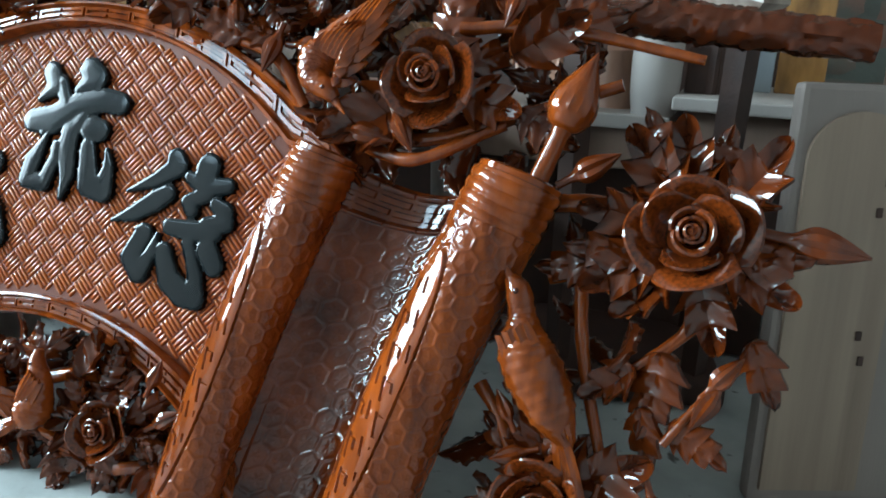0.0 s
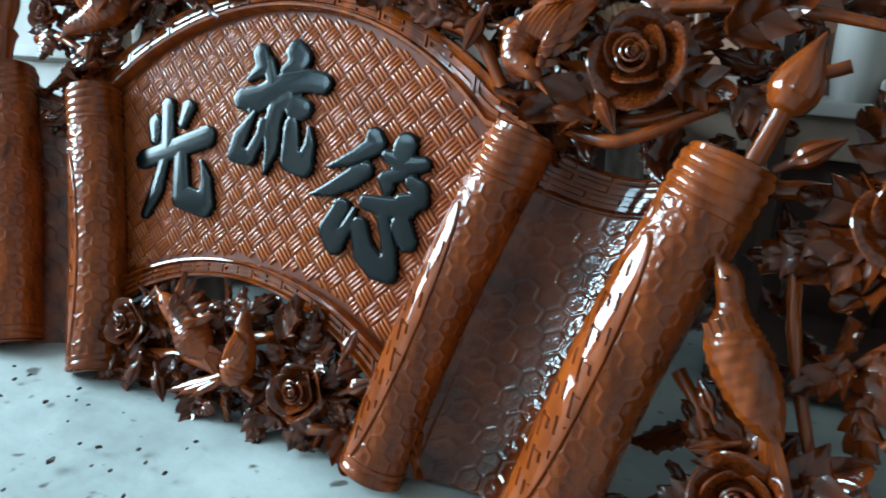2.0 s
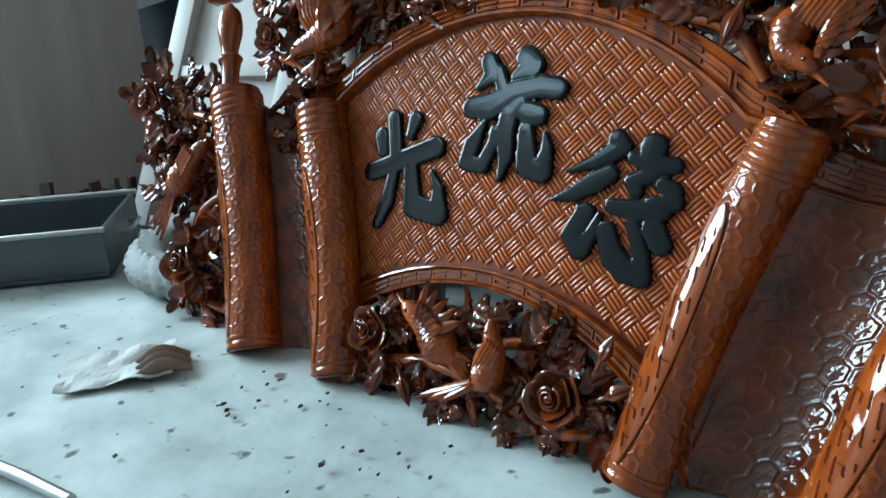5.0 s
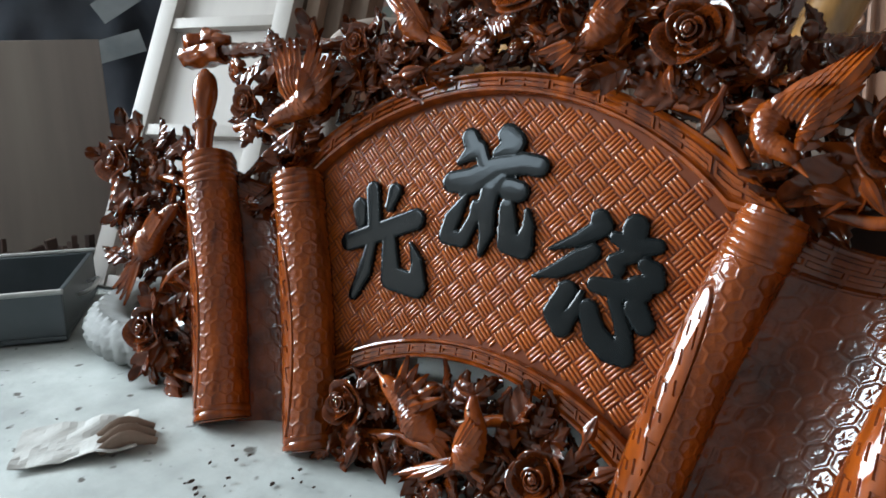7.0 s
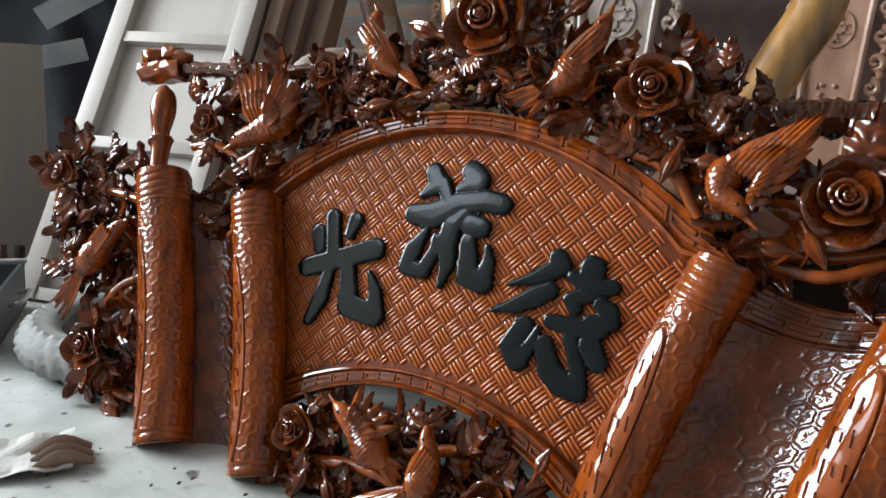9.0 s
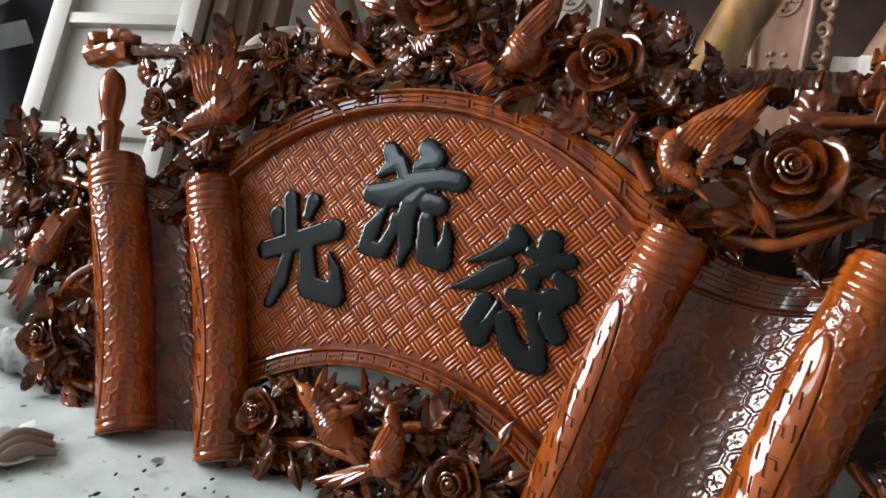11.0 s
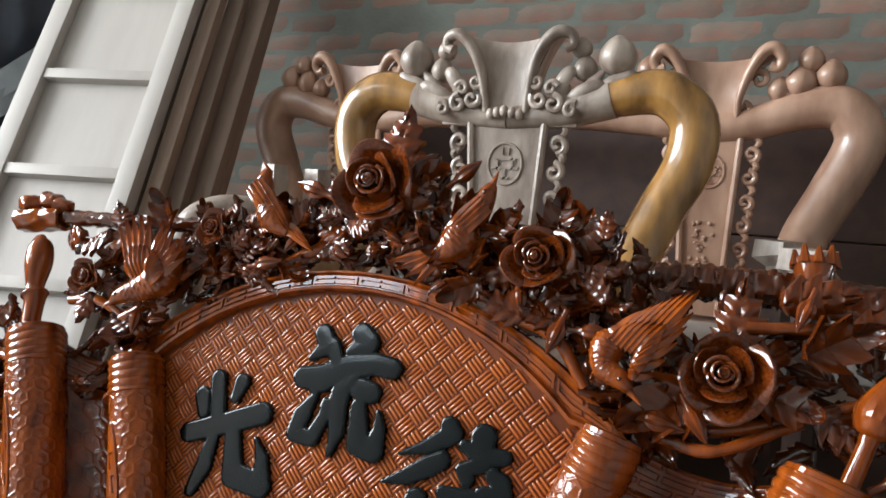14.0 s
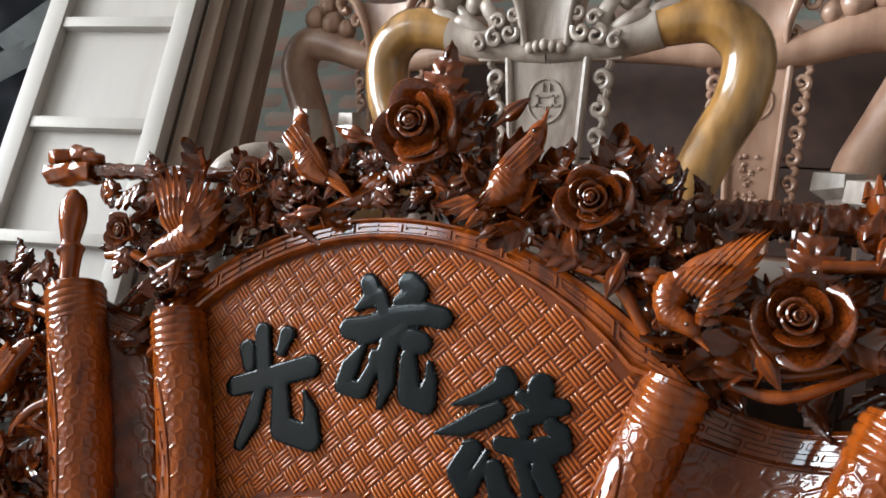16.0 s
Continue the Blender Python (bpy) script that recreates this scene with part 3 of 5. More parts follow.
def rose(a, b, R, off=0.03, tip=(0, 0), leaves=(), spin=0.0):
    """An open rose facing out of the plaque, its petals and leaves as pieces of it."""
    base = new("rose", rose_heart(R))
    base.parent = plaque
    tagged(base, label="open carved rose with layered petals")
    base.matrix_basis = Matrix.Translation(face(a, b, off)) @ pose(0, 0, 0, 90 + tip[0], tip[1], 0) @ Matrix.Rotation(spin, 4, "Z")
    rnd = random.Random(int(a * 1000) + 7)
    for k, (mesh_i, count, start) in enumerate(((0, 2, 0.0), (1, 3, 0.6), (2, 3, 0.1), (3, 3, 0.5), (4, 4, 0.2))):
        for i in range(count):
            ang = start + i * 2 * math.pi / count + rnd.uniform(-0.12, 0.12)
            m = Matrix.Rotation(ang, 4, "Z") @ pose(0, 0, 0, rnd.uniform(-3, 3) * k, rnd.uniform(-3, 3) * k, 0) @ Matrix.Scale(R * rnd.uniform(0.93, 1.07), 4)
            part("petal", PETALS[mesh_i], LACQUER, base, m=m)
    inv = base.matrix_basis.inverted()
    for ang, size, tipd in leaves:
        r = math.radians(ang)
        lf = put_leaf(base, a + math.sin(r) * R * 0.6, b + math.cos(r) * R * 0.6, ang, size, off - 0.005, tipd, rnd.uniform(-25, 25), rnd.randrange(3))
        lf.matrix_basis = inv @ lf.matrix_basis
    return base


def rose_heart(R):
    g = Geo().tube([(0, 0, -R * 0.12), (0, 0, R * 0.1), (0, 0, R * 0.4), (0, 0, R * 0.68)], [R * 0.4, R * 0.42, R * 0.22, R * 0.13], 16, steps=14)
    t = np.linspace(0, 1, 40)
    g.tube(np.stack([R * 0.10 * t * np.cos(14 * t), R * 0.10 * t * np.sin(14 * t), R * (0.76 - 0.10 * t)], -1), R * (0.03 + 0.02 * t), 6)
    return g.mesh("rose", DEEP)


def feather(root, tip, wide, thick=0.004, lift=0.0, bend=0.0):
    """One long pointed feather from root to tip on the plaque (a, b, off), with a raised quill and cut barbs."""
    r, t = face(*root), face(*tip)
    d = t - r
    side = d.cross(Vector((0, -1, 0))).normalized()
    S, T = np.linspace(-1, 1, 7), np.linspace(0, 1, 15)
    pts = np.zeros((15, 7, 3))
    for i, tt in enumerate(T):
        w = wide * (1 - tt ** 3.5) * (0.5 + 0.5 * math.sin(min(1, tt * 2) * math.pi / 2)) + 0.0008
        for j, s in enumerate(S):
            up = thick * (0.7 - 0.7 * abs(s)) + (0.5 * thick if j == 3 else 0) + 0.18 * thick * ((i + abs(j - 3)) % 2) + lift * math.sin(tt * math.pi)
            pts[i, j] = r + d * (tt - 0.03 * abs(s)) + side * (s * w + bend * math.sin(tt * math.pi)) + Vector((0, -1, 0)) * up
    back = pts.copy()
    back[..., 1] = pts[..., 3:4, 1] + thick * 1.8
    g = Geo().grid(pts).grid(back)
    for sel in (np.s_[:, 0], np.s_[:, -1], np.s_[0, :], np.s_[-1, :]):
        g.grid(np.stack([pts[sel], back[sel]]))
    return g


def wing(r0, r1, t0, t1, n, wide=0.011):
    """A spread wing: long feathers from the root line to the tip line, and a row of short ones lapped over them."""
    out = []
    for k in range(n):
        w = k / (n - 1)
        r = [p + (q - p) * w for p, q in zip(r0, r1)]
        t = [p + (q - p) * w for p, q in zip(t0, t1)]
        t = [p + (p - q) * 0.10 * math.sin(w * math.pi) for p, q in zip(t, r)]
        out.append((r, t, wide, 0.005, 0.004))
        m = [p + (q - p) * 0.48 for p, q in zip(r, t)]
        out.append(((r[0], r[1], r[2] + 0.006), (m[0], m[1], m[2] + 0.007), wide * 1.05, 0.005, 0.006))
    return out


def bird(spine, radii, feathers=(), beak=None, wings=()):
    """A carved bird: plump body along a bent spine with lapped small feathers, head with an eye, beak, wings and tail."""
    g = Geo()
    n, seg = 90, 36
    g.tube([face(*p) for p in spine], radii, seg, steps=n)
    v = np.array(g.v).reshape(n, seg, 3)
    mid = v.mean(1, keepdims=True)
    I, J = np.meshgrid(np.arange(n), np.arange(seg), indexing="ij")
    row = I / 3.6
    shift = 0.5 * (np.floor(row) % 2)
    arch = np.abs(((J / 4.0 + shift) % 1.0) - 0.5) * 2
    lap = np.clip((row % 1.0) * (1.1 - arch), 0, 1)
    cover = np.clip((I - 20) / 10, 0, 1) * np.clip((n - 4 - I) / 10, 0, 1)
    v = mid + (v - mid) * (1 + 0.09 * lap * cover)[..., None]
    g.v = [tuple(q) for q in v.reshape(-1, 3)]
    ob = part("carved_bird", g, LACQUER, plaque, "small carved bird with lapped feathers among the flowers")
    h1 = spine[1]
    if beak:
        d = np.array(beak[1]) - np.array(beak[0])
        part("beak", Geo().tube([face(*(np.array(beak[0]) - 0.3 * d)), face(*(np.array(beak[0]) + 0.35 * d)), face(*beak[1])], [radii[0] * 0.85, radii[0] * 0.5, 0.0012], 10, steps=8), LACQUER, ob)
    part("eye", Geo().ball(tuple(face(h1[0], h1[1], h1[2] + radii[1] * 0.93)), radii[1] * 0.24, 8, 6), STAIN_AND_SHADE, ob)
    p0, p1 = np.array(spine[len(spine) // 2]), np.array(spine[-1])
    d = p1 - p0
    fat = max(radii)
    folded = []
    for k in range(4):
        off = np.array((-d[1], d[0], 0.0)) / (np.hypot(d[0], d[1]) + 1e-6) * fat * (0.55 - 0.36 * k)
        folded.append((tuple(p0 - 0.25 * d + off * 0.8 + (0, 0, fat * (0.82 - 0.1 * abs(k - 1.5)))), tuple(p0 + d * (1.05 - 0.10 * k) + off * 0.45 + (0, 0, fat * 0.45)), fat * 0.36, 0.004, 0.003))
    for f in list(feathers) + list(wings) + ([] if wings else folded):
        part("feather", feather(*f), LACQUER, ob)
    return ob


def branch(pts, radii, steps=40, knots=0.0, seed=1, label="carved branch", seg=10):
    p = spline(np.array([tuple(face(*q)) for q in pts]), steps)
    r = spline(np.array(radii, float)[:, None], steps)[:, 0]
    rnd = random.Random(seed)
    if knots:
        r = r * np.array([1 + knots * rnd.uniform(-1, 1) for _ in r])
    g = Geo().tube(p, np.maximum(r, 0.002), seg)
    mat = STAIN_AND_SHADE if seg > 12 else LACQUER
    if seg > 12:
        v = np.array(g.v).reshape(steps, seg, 3)
        mid = v.mean(1, keepdims=True)
        rough_ = np.array([[1 + 0.26 * noise.noise((i * 0.30, 3 * math.sin(j * 2 * math.pi / seg), 3 * math.cos(j * 2 * math.pi / seg))) + 0.14 * noise.noise((i * 0.9, j * 1.3, 2.0)) for j in range(seg)] for i in range(steps)])
        g.v = [tuple(q) for q in (mid + (v - mid) * rough_[..., None]).reshape(-1, 3)]
    return part("branch", g, mat, plaque, label)


# roses: place, size, leaves (direction, size, outward turn)
rose(0.055, 0.960, 0.083, 0.05, (6, -8), [(10, 1.05, -15), (45, 0.8, -25), (80, 0.8, -10), (-55, 0.75, -20), (-95, 0.9, -5), (130, 0.8, -20), (-140, 0.7, -15)])
rose(0.388, 0.825, 0.060, 0.045, (4, -6), [(15, 0.75, -10), (50, 0.9, -15), (95, 0.85, -10), (150, 0.8, -15), (215, 0.8, -10), (250, 0.75, -15)])
rose(0.695, 0.655, 0.067, 0.045, (2, 0), [(8, 0.95, -10), (60, 0.8, -15), (110, 0.8, -10), (238, 1.1, -5), (300, 0.6, -10)])
rose(1.055, 0.462, 0.077, 0.06, (0, 0), [(-32, 0.85, -15), (-8, 0.8, -20), (14, 0.85, -20), (42, 0.85, -10), (98, 0.75, -5), (122, 0.75, -10), (165, 0.75, -15), (215, 0.7, -10), (240, 0.8, -10), (262, 0.9, -10), (285, 0.75, -10)])
rose(-0.309, 0.862, 0.042, 0.05, (0, -10), [(-10, 0.6, -20), (60, 0.6, -20), (120, 0.6, -20), (200, 0.6, -10), (280, 0.6, -10)])
rose(-0.617, 0.742, 0.045, 0.055, (0, -20), [(100, 0.6, -20), (190, 0.6, -10), (250, 0.6, -20), (-60, 0.6, -20)])
rose(-1.078, 0.600, 0.062, 0.06, (0, -25), [(-20, 0.9, -15), (15, 0.8, -15), (-80, 0.9, -10), (250, 0.9, -15), (200, 0.8, -15), (160, 0.8, -15), (60, 0.7, -15)])
rose(-0.838, 0.195, 0.058, 0.06, (0, -15), [(-30, 0.7, -15), (60, 0.7, -20), (130, 0.8, -15), (200, 0.8, -20), (260, 0.8, -15)])
rose(-0.200, 0.140, 0.048, 0.05, (0, -35), [(20, 0.6, -15), (70, 0.6, -10), (160, 0.6, -20), (230, 0.5, -15)])
rose(0.228, 0.100, 0.052, 0.05, (0, -10), [(0, 0.7, -15), (60, 0.7, -15), (110, 0.7, -15), (190, 0.6, -15), (270, 0.7, -15)])
rose(0.900, 0.115, 0.060, 0.05, (0, 0), [(0, 0.9, -15), (-40, 0.8, -15), (60, 0.9, -15), (110, 0.8, -15), (250, 0.7, -15)])

# birds: spine from head to rump, its thickness, tail feathers, beak, spread wings
bird([(0.560, 0.618, 0.075), (0.548, 0.630, 0.08), (0.520, 0.650, 0.075), (0.522, 0.685, 0.065), (0.550, 0.700, 0.055)], [0.009, 0.015, 0.020, 0.026, 0.012],
     [((0.498, 0.685, 0.03), (0.560 + 0.022 * k, 0.752 + 0.010 * k, 0.035), 0.009, 0.004) for k in range(4)], ((0.562, 0.614, 0.075), (0.580, 0.596, 0.08)),
     wing((0.525, 0.690, 0.08), (0.572, 0.668, 0.09), (0.575, 0.742, 0.08), (0.658, 0.766, 0.12), 7) + wing((0.572, 0.668, 0.09), (0.560, 0.640, 0.085), (0.650, 0.735, 0.11), (0.598, 0.640, 0.09), 5, 0.010))
bird([(-0.208, 0.992, 0.06), (-0.210, 0.970, 0.06), (-0.203, 0.935, 0.055), (-0.175, 0.895, 0.05), (-0.13, 0.860, 0.05)], [0.009, 0.017, 0.020, 0.032, 0.012],
     [((-0.16, 0.885, 0.055), (-0.085 + 0.012 * k, 0.850 - 0.014 * k, 0.06), 0.010, 0.004) for k in range(3)], ((-0.208, 0.992, 0.06), (-0.222, 1.010, 0.065)))
bird([(0.288, 0.958, 0.06), (0.280, 0.938, 0.06), (0.264, 0.895, 0.055), (0.232, 0.852, 0.05), (0.185, 0.818, 0.05)], [0.009, 0.017, 0.021, 0.034, 0.012],
     [((0.215, 0.835, 0.055), (0.105 + 0.02 * k, 0.808 - 0.014 * k, 0.06), 0.010, 0.004) for k in range(4)], ((0.288, 0.958, 0.06), (0.297, 0.982, 0.065)))
bird([(-0.515, 0.690, 0.08), (-0.495, 0.705, 0.08), (-0.455, 0.725, 0.07), (-0.415, 0.755, 0.06), (-0.395, 0.795, 0.05)], [0.009, 0.017, 0.026, 0.036, 0.014],
     [((-0.41, 0.77, 0.055), (-0.395 + 0.012 * k, 0.855 - 0.010 * k, 0.05), 0.011, 0.004) for k in range(3)], ((-0.515, 0.69, 0.08), (-0.540, 0.678, 0.08)),
     wing((-0.470, 0.745, 0.075), (-0.435, 0.755, 0.08), (-0.560, 0.860, 0.07), (-0.475, 0.880, 0.08), 5, 0.012) + wing((-0.425, 0.745, 0.085), (-0.415, 0.735, 0.085), (-0.420, 0.868, 0.09), (-0.340, 0.790, 0.09), 6, 0.012))
bird([(0.842, 0.392, 0.085), (0.855, 0.375, 0.085), (0.862, 0.345, 0.080), (0.872, 0.300, 0.078), (0.905, 0.240, 0.070), (0.930, 0.195, 0.06)], [0.009, 0.017, 0.018, 0.036, 0.032, 0.012],
     [((0.915, 0.225, 0.07), (0.940 + 0.010 * k, 0.105 - 0.008 * k, 0.06), 0.010, 0.004) for k in range(4)], ((0.842, 0.392, 0.085), (0.828, 0.420, 0.09)))
bird([(-0.100, 0.205, 0.08), (-0.082, 0.195, 0.08), (-0.05, 0.170, 0.07), (-0.015, 0.140, 0.065), (0.02, 0.120, 0.06)], [0.009, 0.017, 0.024, 0.034, 0.012],
     [((0.0, 0.13, 0.07), (0.055, 0.085 + 0.02 * k, 0.06), 0.010, 0.004) for k in range(3)], ((-0.10, 0.205, 0.08), (-0.122, 0.220, 0.08)),
     wing((-0.055, 0.185, 0.085), (-0.025, 0.165, 0.085), (-0.050, 0.255, 0.08), (0.040, 0.195, 0.08), 5, 0.010))
bird([(0.092, 0.205, 0.07), (0.097, 0.185, 0.075), (0.108, 0.150, 0.075), (0.095, 0.110, 0.07), (0.07, 0.085, 0.07)], [0.008, 0.014, 0.020, 0.028, 0.010],
     [((0.085, 0.100, 0.075), (-0.045 + 0.03 * k, 0.042 + 0.002 * k, 0.085), 0.008, 0.003) for k in range(3)], ((0.09, 0.205, 0.07), (0.066, 0.212, 0.08)))
bird([(-0.815, 0.495, 0.07), (-0.832, 0.480, 0.07), (-0.865, 0.445, 0.07), (-0.900, 0.400, 0.068), (-0.940, 0.350, 0.065)], [0.009, 0.017, 0.022, 0.034, 0.012],
     [((-0.92, 0.375, 0.07), (-1.01 + 0.02 * k, 0.275 - 0.012 * k, 0.07), 0.011, 0.004) for k in range(4)], ((-0.815, 0.495, 0.07), (-0.79, 0.508, 0.075)))


def brush_finial(a0, b0, a1, b1, off, wide, label):
    """A writing brush standing out of a roll: shaft, collar and full tuft."""
    p, q = np.array((a0, b0)), np.array((a1, b1))
    d = q - p

    def on(t):
        e = p + d * t
        return face(e[0], e[1], off)

    b = part("brush", Geo().tube([on(t) for t in (-0.15, 0.0, 0.3, 0.36)], [wide * 0.42, wide * 0.42, wide * 0.38, wide * 0.44], 18), LACQUER, plaque, label)
    g = Geo().tube([on(t) for t in (0.36, 0.40, 0.52, 0.64, 0.80, 0.92, 1.0)], [wide * 0.45, wide * 0.75, wide, wide * 0.92, wide * 0.55, wide * 0.22, 0.001], 30, steps=26)
    v = np.array(g.v)
    for i in range(0, len(v) - 30, 30):
        c = v[i:i + 30].mean(0)
        v[i:i + 30:2] = c + (v[i:i + 30:2] - c) * 0.94
    g.v = [tuple(x) for x in v]
    part("tuft", g, LACQUER, b, "ribbed pointed tuft")
    return b


brush_finial(0.862, 0.530, 0.920, 0.690, 0.060, 0.032, "carved writing brush standing in the scroll")
b = part("brush", Geo().tube([face(-0.765, 0.60, 0.05), face(-0.775, 0.66, 0.05), face(-0.780, 0.69, 0.05), face(-0.784, 0.70, 0.05), face(-0.79, 0.715, 0.05), face(-0.80, 0.77, 0.05), face(-0.808, 0.81, 0.05), face(-0.815, 0.826, 0.05), face(-0.82, 0.836, 0.045)],
         [0.020, 0.021, 0.024, 0.030, 0.020, 0.030, 0.027, 0.017, 0.010], 18, steps=40), LACQUER, plaque, "carved writing brush with a blunt tuft")

# the thick branch along the head of the plaque and its twigs
branch([(-0.80, 0.895, 0.02), (-0.66, 0.893, 0.01), (-0.50, 0.888, 0.01), (-0.30, 0.880, 0.01), (-0.1, 0.86, 0.01)], [0.020, 0.017, 0.016, 0.018, 0.014], 90, 0.0, 3, "carved branch with rough bark", 16)
branch([(0.30, 0.862, -0.13), (0.487, 0.853, -0.145), (0.64, 0.851, -0.148), (0.78, 0.842, -0.15), (1.00, 0.815, -0.155), (1.27, 0.780, -0.16)], [0.028, 0.031, 0.032, 0.031, 0.030, 0.027], 200, 0.0, 4, "thick dark carved log with rough knotted bark", 24)
branch([(0.16, 0.80, -0.02), (0.26, 0.845, -0.08), (0.36, 0.860, -0.135)], [0.024, 0.026, 0.028], 40, 0.0, 5, "carved branch with rough bark", 16)
# cut stub on the log, with a ring of bark teeth
stub = part("branch_stub", Geo().tube([face(0.812, 0.850, -0.145), face(0.814, 0.880, -0.14), face(0.815, 0.895, -0.14), face(0.815, 0.893, -0.14)], [0.030, 0.033, 0.034, 0.026], 18, steps=10), LACQUER, plaque, "cut branch stub with a crown of bark")
for k in range(9):
    x, y = 0.031 * math.cos(k * 0.698), 0.031 * math.sin(k * 0.698)
    part("bark_tooth", Geo().tube([face(0.815 + x, 0.885, -0.14 + y), face(0.815 + 1.1 * x, 0.912 + 0.006 * (k % 2), -0.14 + 1.1 * y)], [0.011, 0.003], 6), LACQUER, stub)
# hollow end of the branch: a trough open above, a knot at each lip
U, V = np.meshgrid(np.linspace(0, 1, 26), np.linspace(-0.5 * np.pi - 1.75, -0.5 * np.pi + 1.75, 19), indexing="ij")
trough = Geo()
for rad in (0.036, 0.029):
    wob = rad * (1 + 0.10 * np.sin(9 * U + 3 * V) * np.sin(5 * V))
    trough.grid(np.stack([-0.93 + 0.14 * U, -0.02 + wob * np.cos(V), 0.892 + 0.008 * U + wob * np.sin(V)], -1))
ends = np.array(trough.v).reshape(2, 26, 19, 3)
for sel in (np.s_[:, 0], np.s_[:, -1], np.s_[0, :], np.s_[-1, :]):
    trough.grid(np.stack([ends[0][sel], ends[1][sel]]))
trough_ob = part("branch_end", trough, LACQUER, plaque, "hollowed gnarled branch end")
for c, r in (((-0.915, -0.03, 0.925), 0.026), ((-0.925, 0.0, 0.905), 0.022), ((-0.835, -0.035, 0.928), 0.027), ((-0.805, -0.03, 0.918), 0.026), ((-0.86, -0.01, 0.918), 0.020)):
    lump = Geo().ball(c, (r * 1.15, r, r * 0.85), 16, 10)
    lump.v = [tuple(Vector(c) + (Vector(q) - Vector(c)) * (1 + 0.35 * noise.noise(Vector(q) * 55))) for q in lump.v]
    part("knot", lump, LACQUER, trough_ob)
for k, (p0, p1, p2, r) in enumerate([((0.72, 0.735, 0.03), (0.85, 0.735, 0.03), (1.05, 0.69, 0.03), 0.010), ((0.60, 0.56, 0.03), (0.68, 0.545, 0.04), (0.80, 0.60, 0.03), 0.011),
                                     ((0.60, 0.59, 0.02), (0.70, 0.58, 0.02), (0.95, 0.66, 0.02), 0.012), ((1.06, 0.41, 0.03), (1.055, 0.35, 0.03), (0.99, 0.29, 0.03), 0.008),
                                     ((1.02, 0.31, 0.03), (1.08, 0.37, 0.03), (1.10, 0.42, 0.03), 0.007), ((1.04, 0.21, 0.04), (1.075, 0.26, 0.04), (1.12, 0.31, 0.04), 0.006),
                                     ((0.80, 0.25, 0.02), (0.84, 0.20, 0.03), (0.88, 0.10, 0.03), 0.010), ((0.88, 0.40, 0.02), (0.94, 0.41, 0.03), (0.99, 0.36, 0.03), 0.011),
                                     ((0.92, 0.41, 0.02), (0.935, 0.30, 0.03), (0.985, 0.12, 0.03), 0.010), ((0.78, 0.03, 0.02), (0.90, 0.06, 0.03), (1.02, 0.16, 0.03), 0.012),
                                     ((0.86, 0.50, 0.01), (0.95, 0.50, 0.01), (1.04, 0.47, 0.01), 0.014), ((-0.80, 0.55, 0.02), (-0.92, 0.57, 0.02), (-1.05, 0.58, 0.02), 0.014),
                                     ((-0.72, 0.40, 0.02), (-0.84, 0.33, 0.03), (-0.88, 0.20, 0.03), 0.013), ((-0.70, 0.10, 0.02), (-0.78, 0.12, 0.03), (-0.90, 0.25, 0.03), 0.013),
                                     ((-0.25, 0.07, 0.02), (-0.05, 0.10, 0.03), (0.15, 0.06, 0.03), 0.014), ((-0.1, 0.09, 0.02), (0.12, 0.17, 0.03), (0.24, 0.16, 0.02), 0.012),
                                     ((0.1, 0.06, 0.02), (0.24, 0.04, 0.02), (0.36, 0.08, 0.02), 0.014), ((-0.16, 0.80, 0.01), (0.05, 0.88, 0.02), (0.30, 0.80, 0.01), 0.016),
                                     ((0.30, 0.74, 0.02), (0.42, 0.70, 0.03), (0.48, 0.62, 0.02), 0.013), ((-0.55, 0.66, 0.02), (-0.47, 0.70, 0.03), (-0.36, 0.80, 0.02), 0.013),
                                     ((-0.70, 0.70, 0.02), (-0.60, 0.70, 0.03), (-0.48, 0.64, 0.02), 0.012)]):
    branch([p0, p1, p2], [r, r * 0.9, r * 0.7], 16, 0.08, k, "thin carved stem")

# single buds, berries and leaves filling the openwork
rnd = random.Random(5)


def bud(a, b, r, off=0.05, angle=0.0):
    m = Matrix.Translation(face(a, b, off)) @ pose(0, 0, 0, 0, angle, 0)
    g = Geo().tube([(0, 0, -r * 2.4), (0, 0, -r * 1.3), (0, 0, -r * 0.6), (0, 0, 0), (0, 0, r * 0.9), (0, 0, r * 2.1)], [r * 0.28, r * 0.32, r * 0.75, r * 0.85, r * 0.6, r * 0.06], 15, steps=20)
    v = np.array(g.v).reshape(20, 15, 3)
    v[6:, ::3, :2] *= 0.72
    g.v = [tuple(q) for q in v.reshape(-1, 3)]
    return part("bud", g, DEEP, plaque, m=m)


for a, b_, r, ang in [(1.195, 0.463, 0.026, 100), (1.13, 0.515, 0.014, 30), (0.923, 0.541, 0.020, 60), (1.103, 0.300, 0.016, 40), (1.087, 0.264, 0.017, 210), (-0.092, 0.953, 0.022, -70), (0.227, 0.985, 0.018, 50),
                      (0.60, 0.575, 0.022, 100), (0.655, 0.585, 0.018, 150), (0.43, 0.70, 0.018, 200), (0.36, 0.755, 0.017, 170), (-0.47, 0.665, 0.016, 180), (-0.99, 0.50, 0.018, 230), (1.04, 0.13, 0.017, 160), (0.965, 0.12, 0.014, 190),
                      (-0.17, 0.05, 0.016, 200), (-0.10, 0.045, 0.017, 150), (0.30, 0.19, 0.014, 20), (0.33, 0.13, 0.016, 60), (0.86, 0.17, 0.015, 250), (0.845, 0.225, 0.013, 330), (0.80, 0.76, 0.016, 200)]:
    bud(a, b_, r, 0.05, ang)

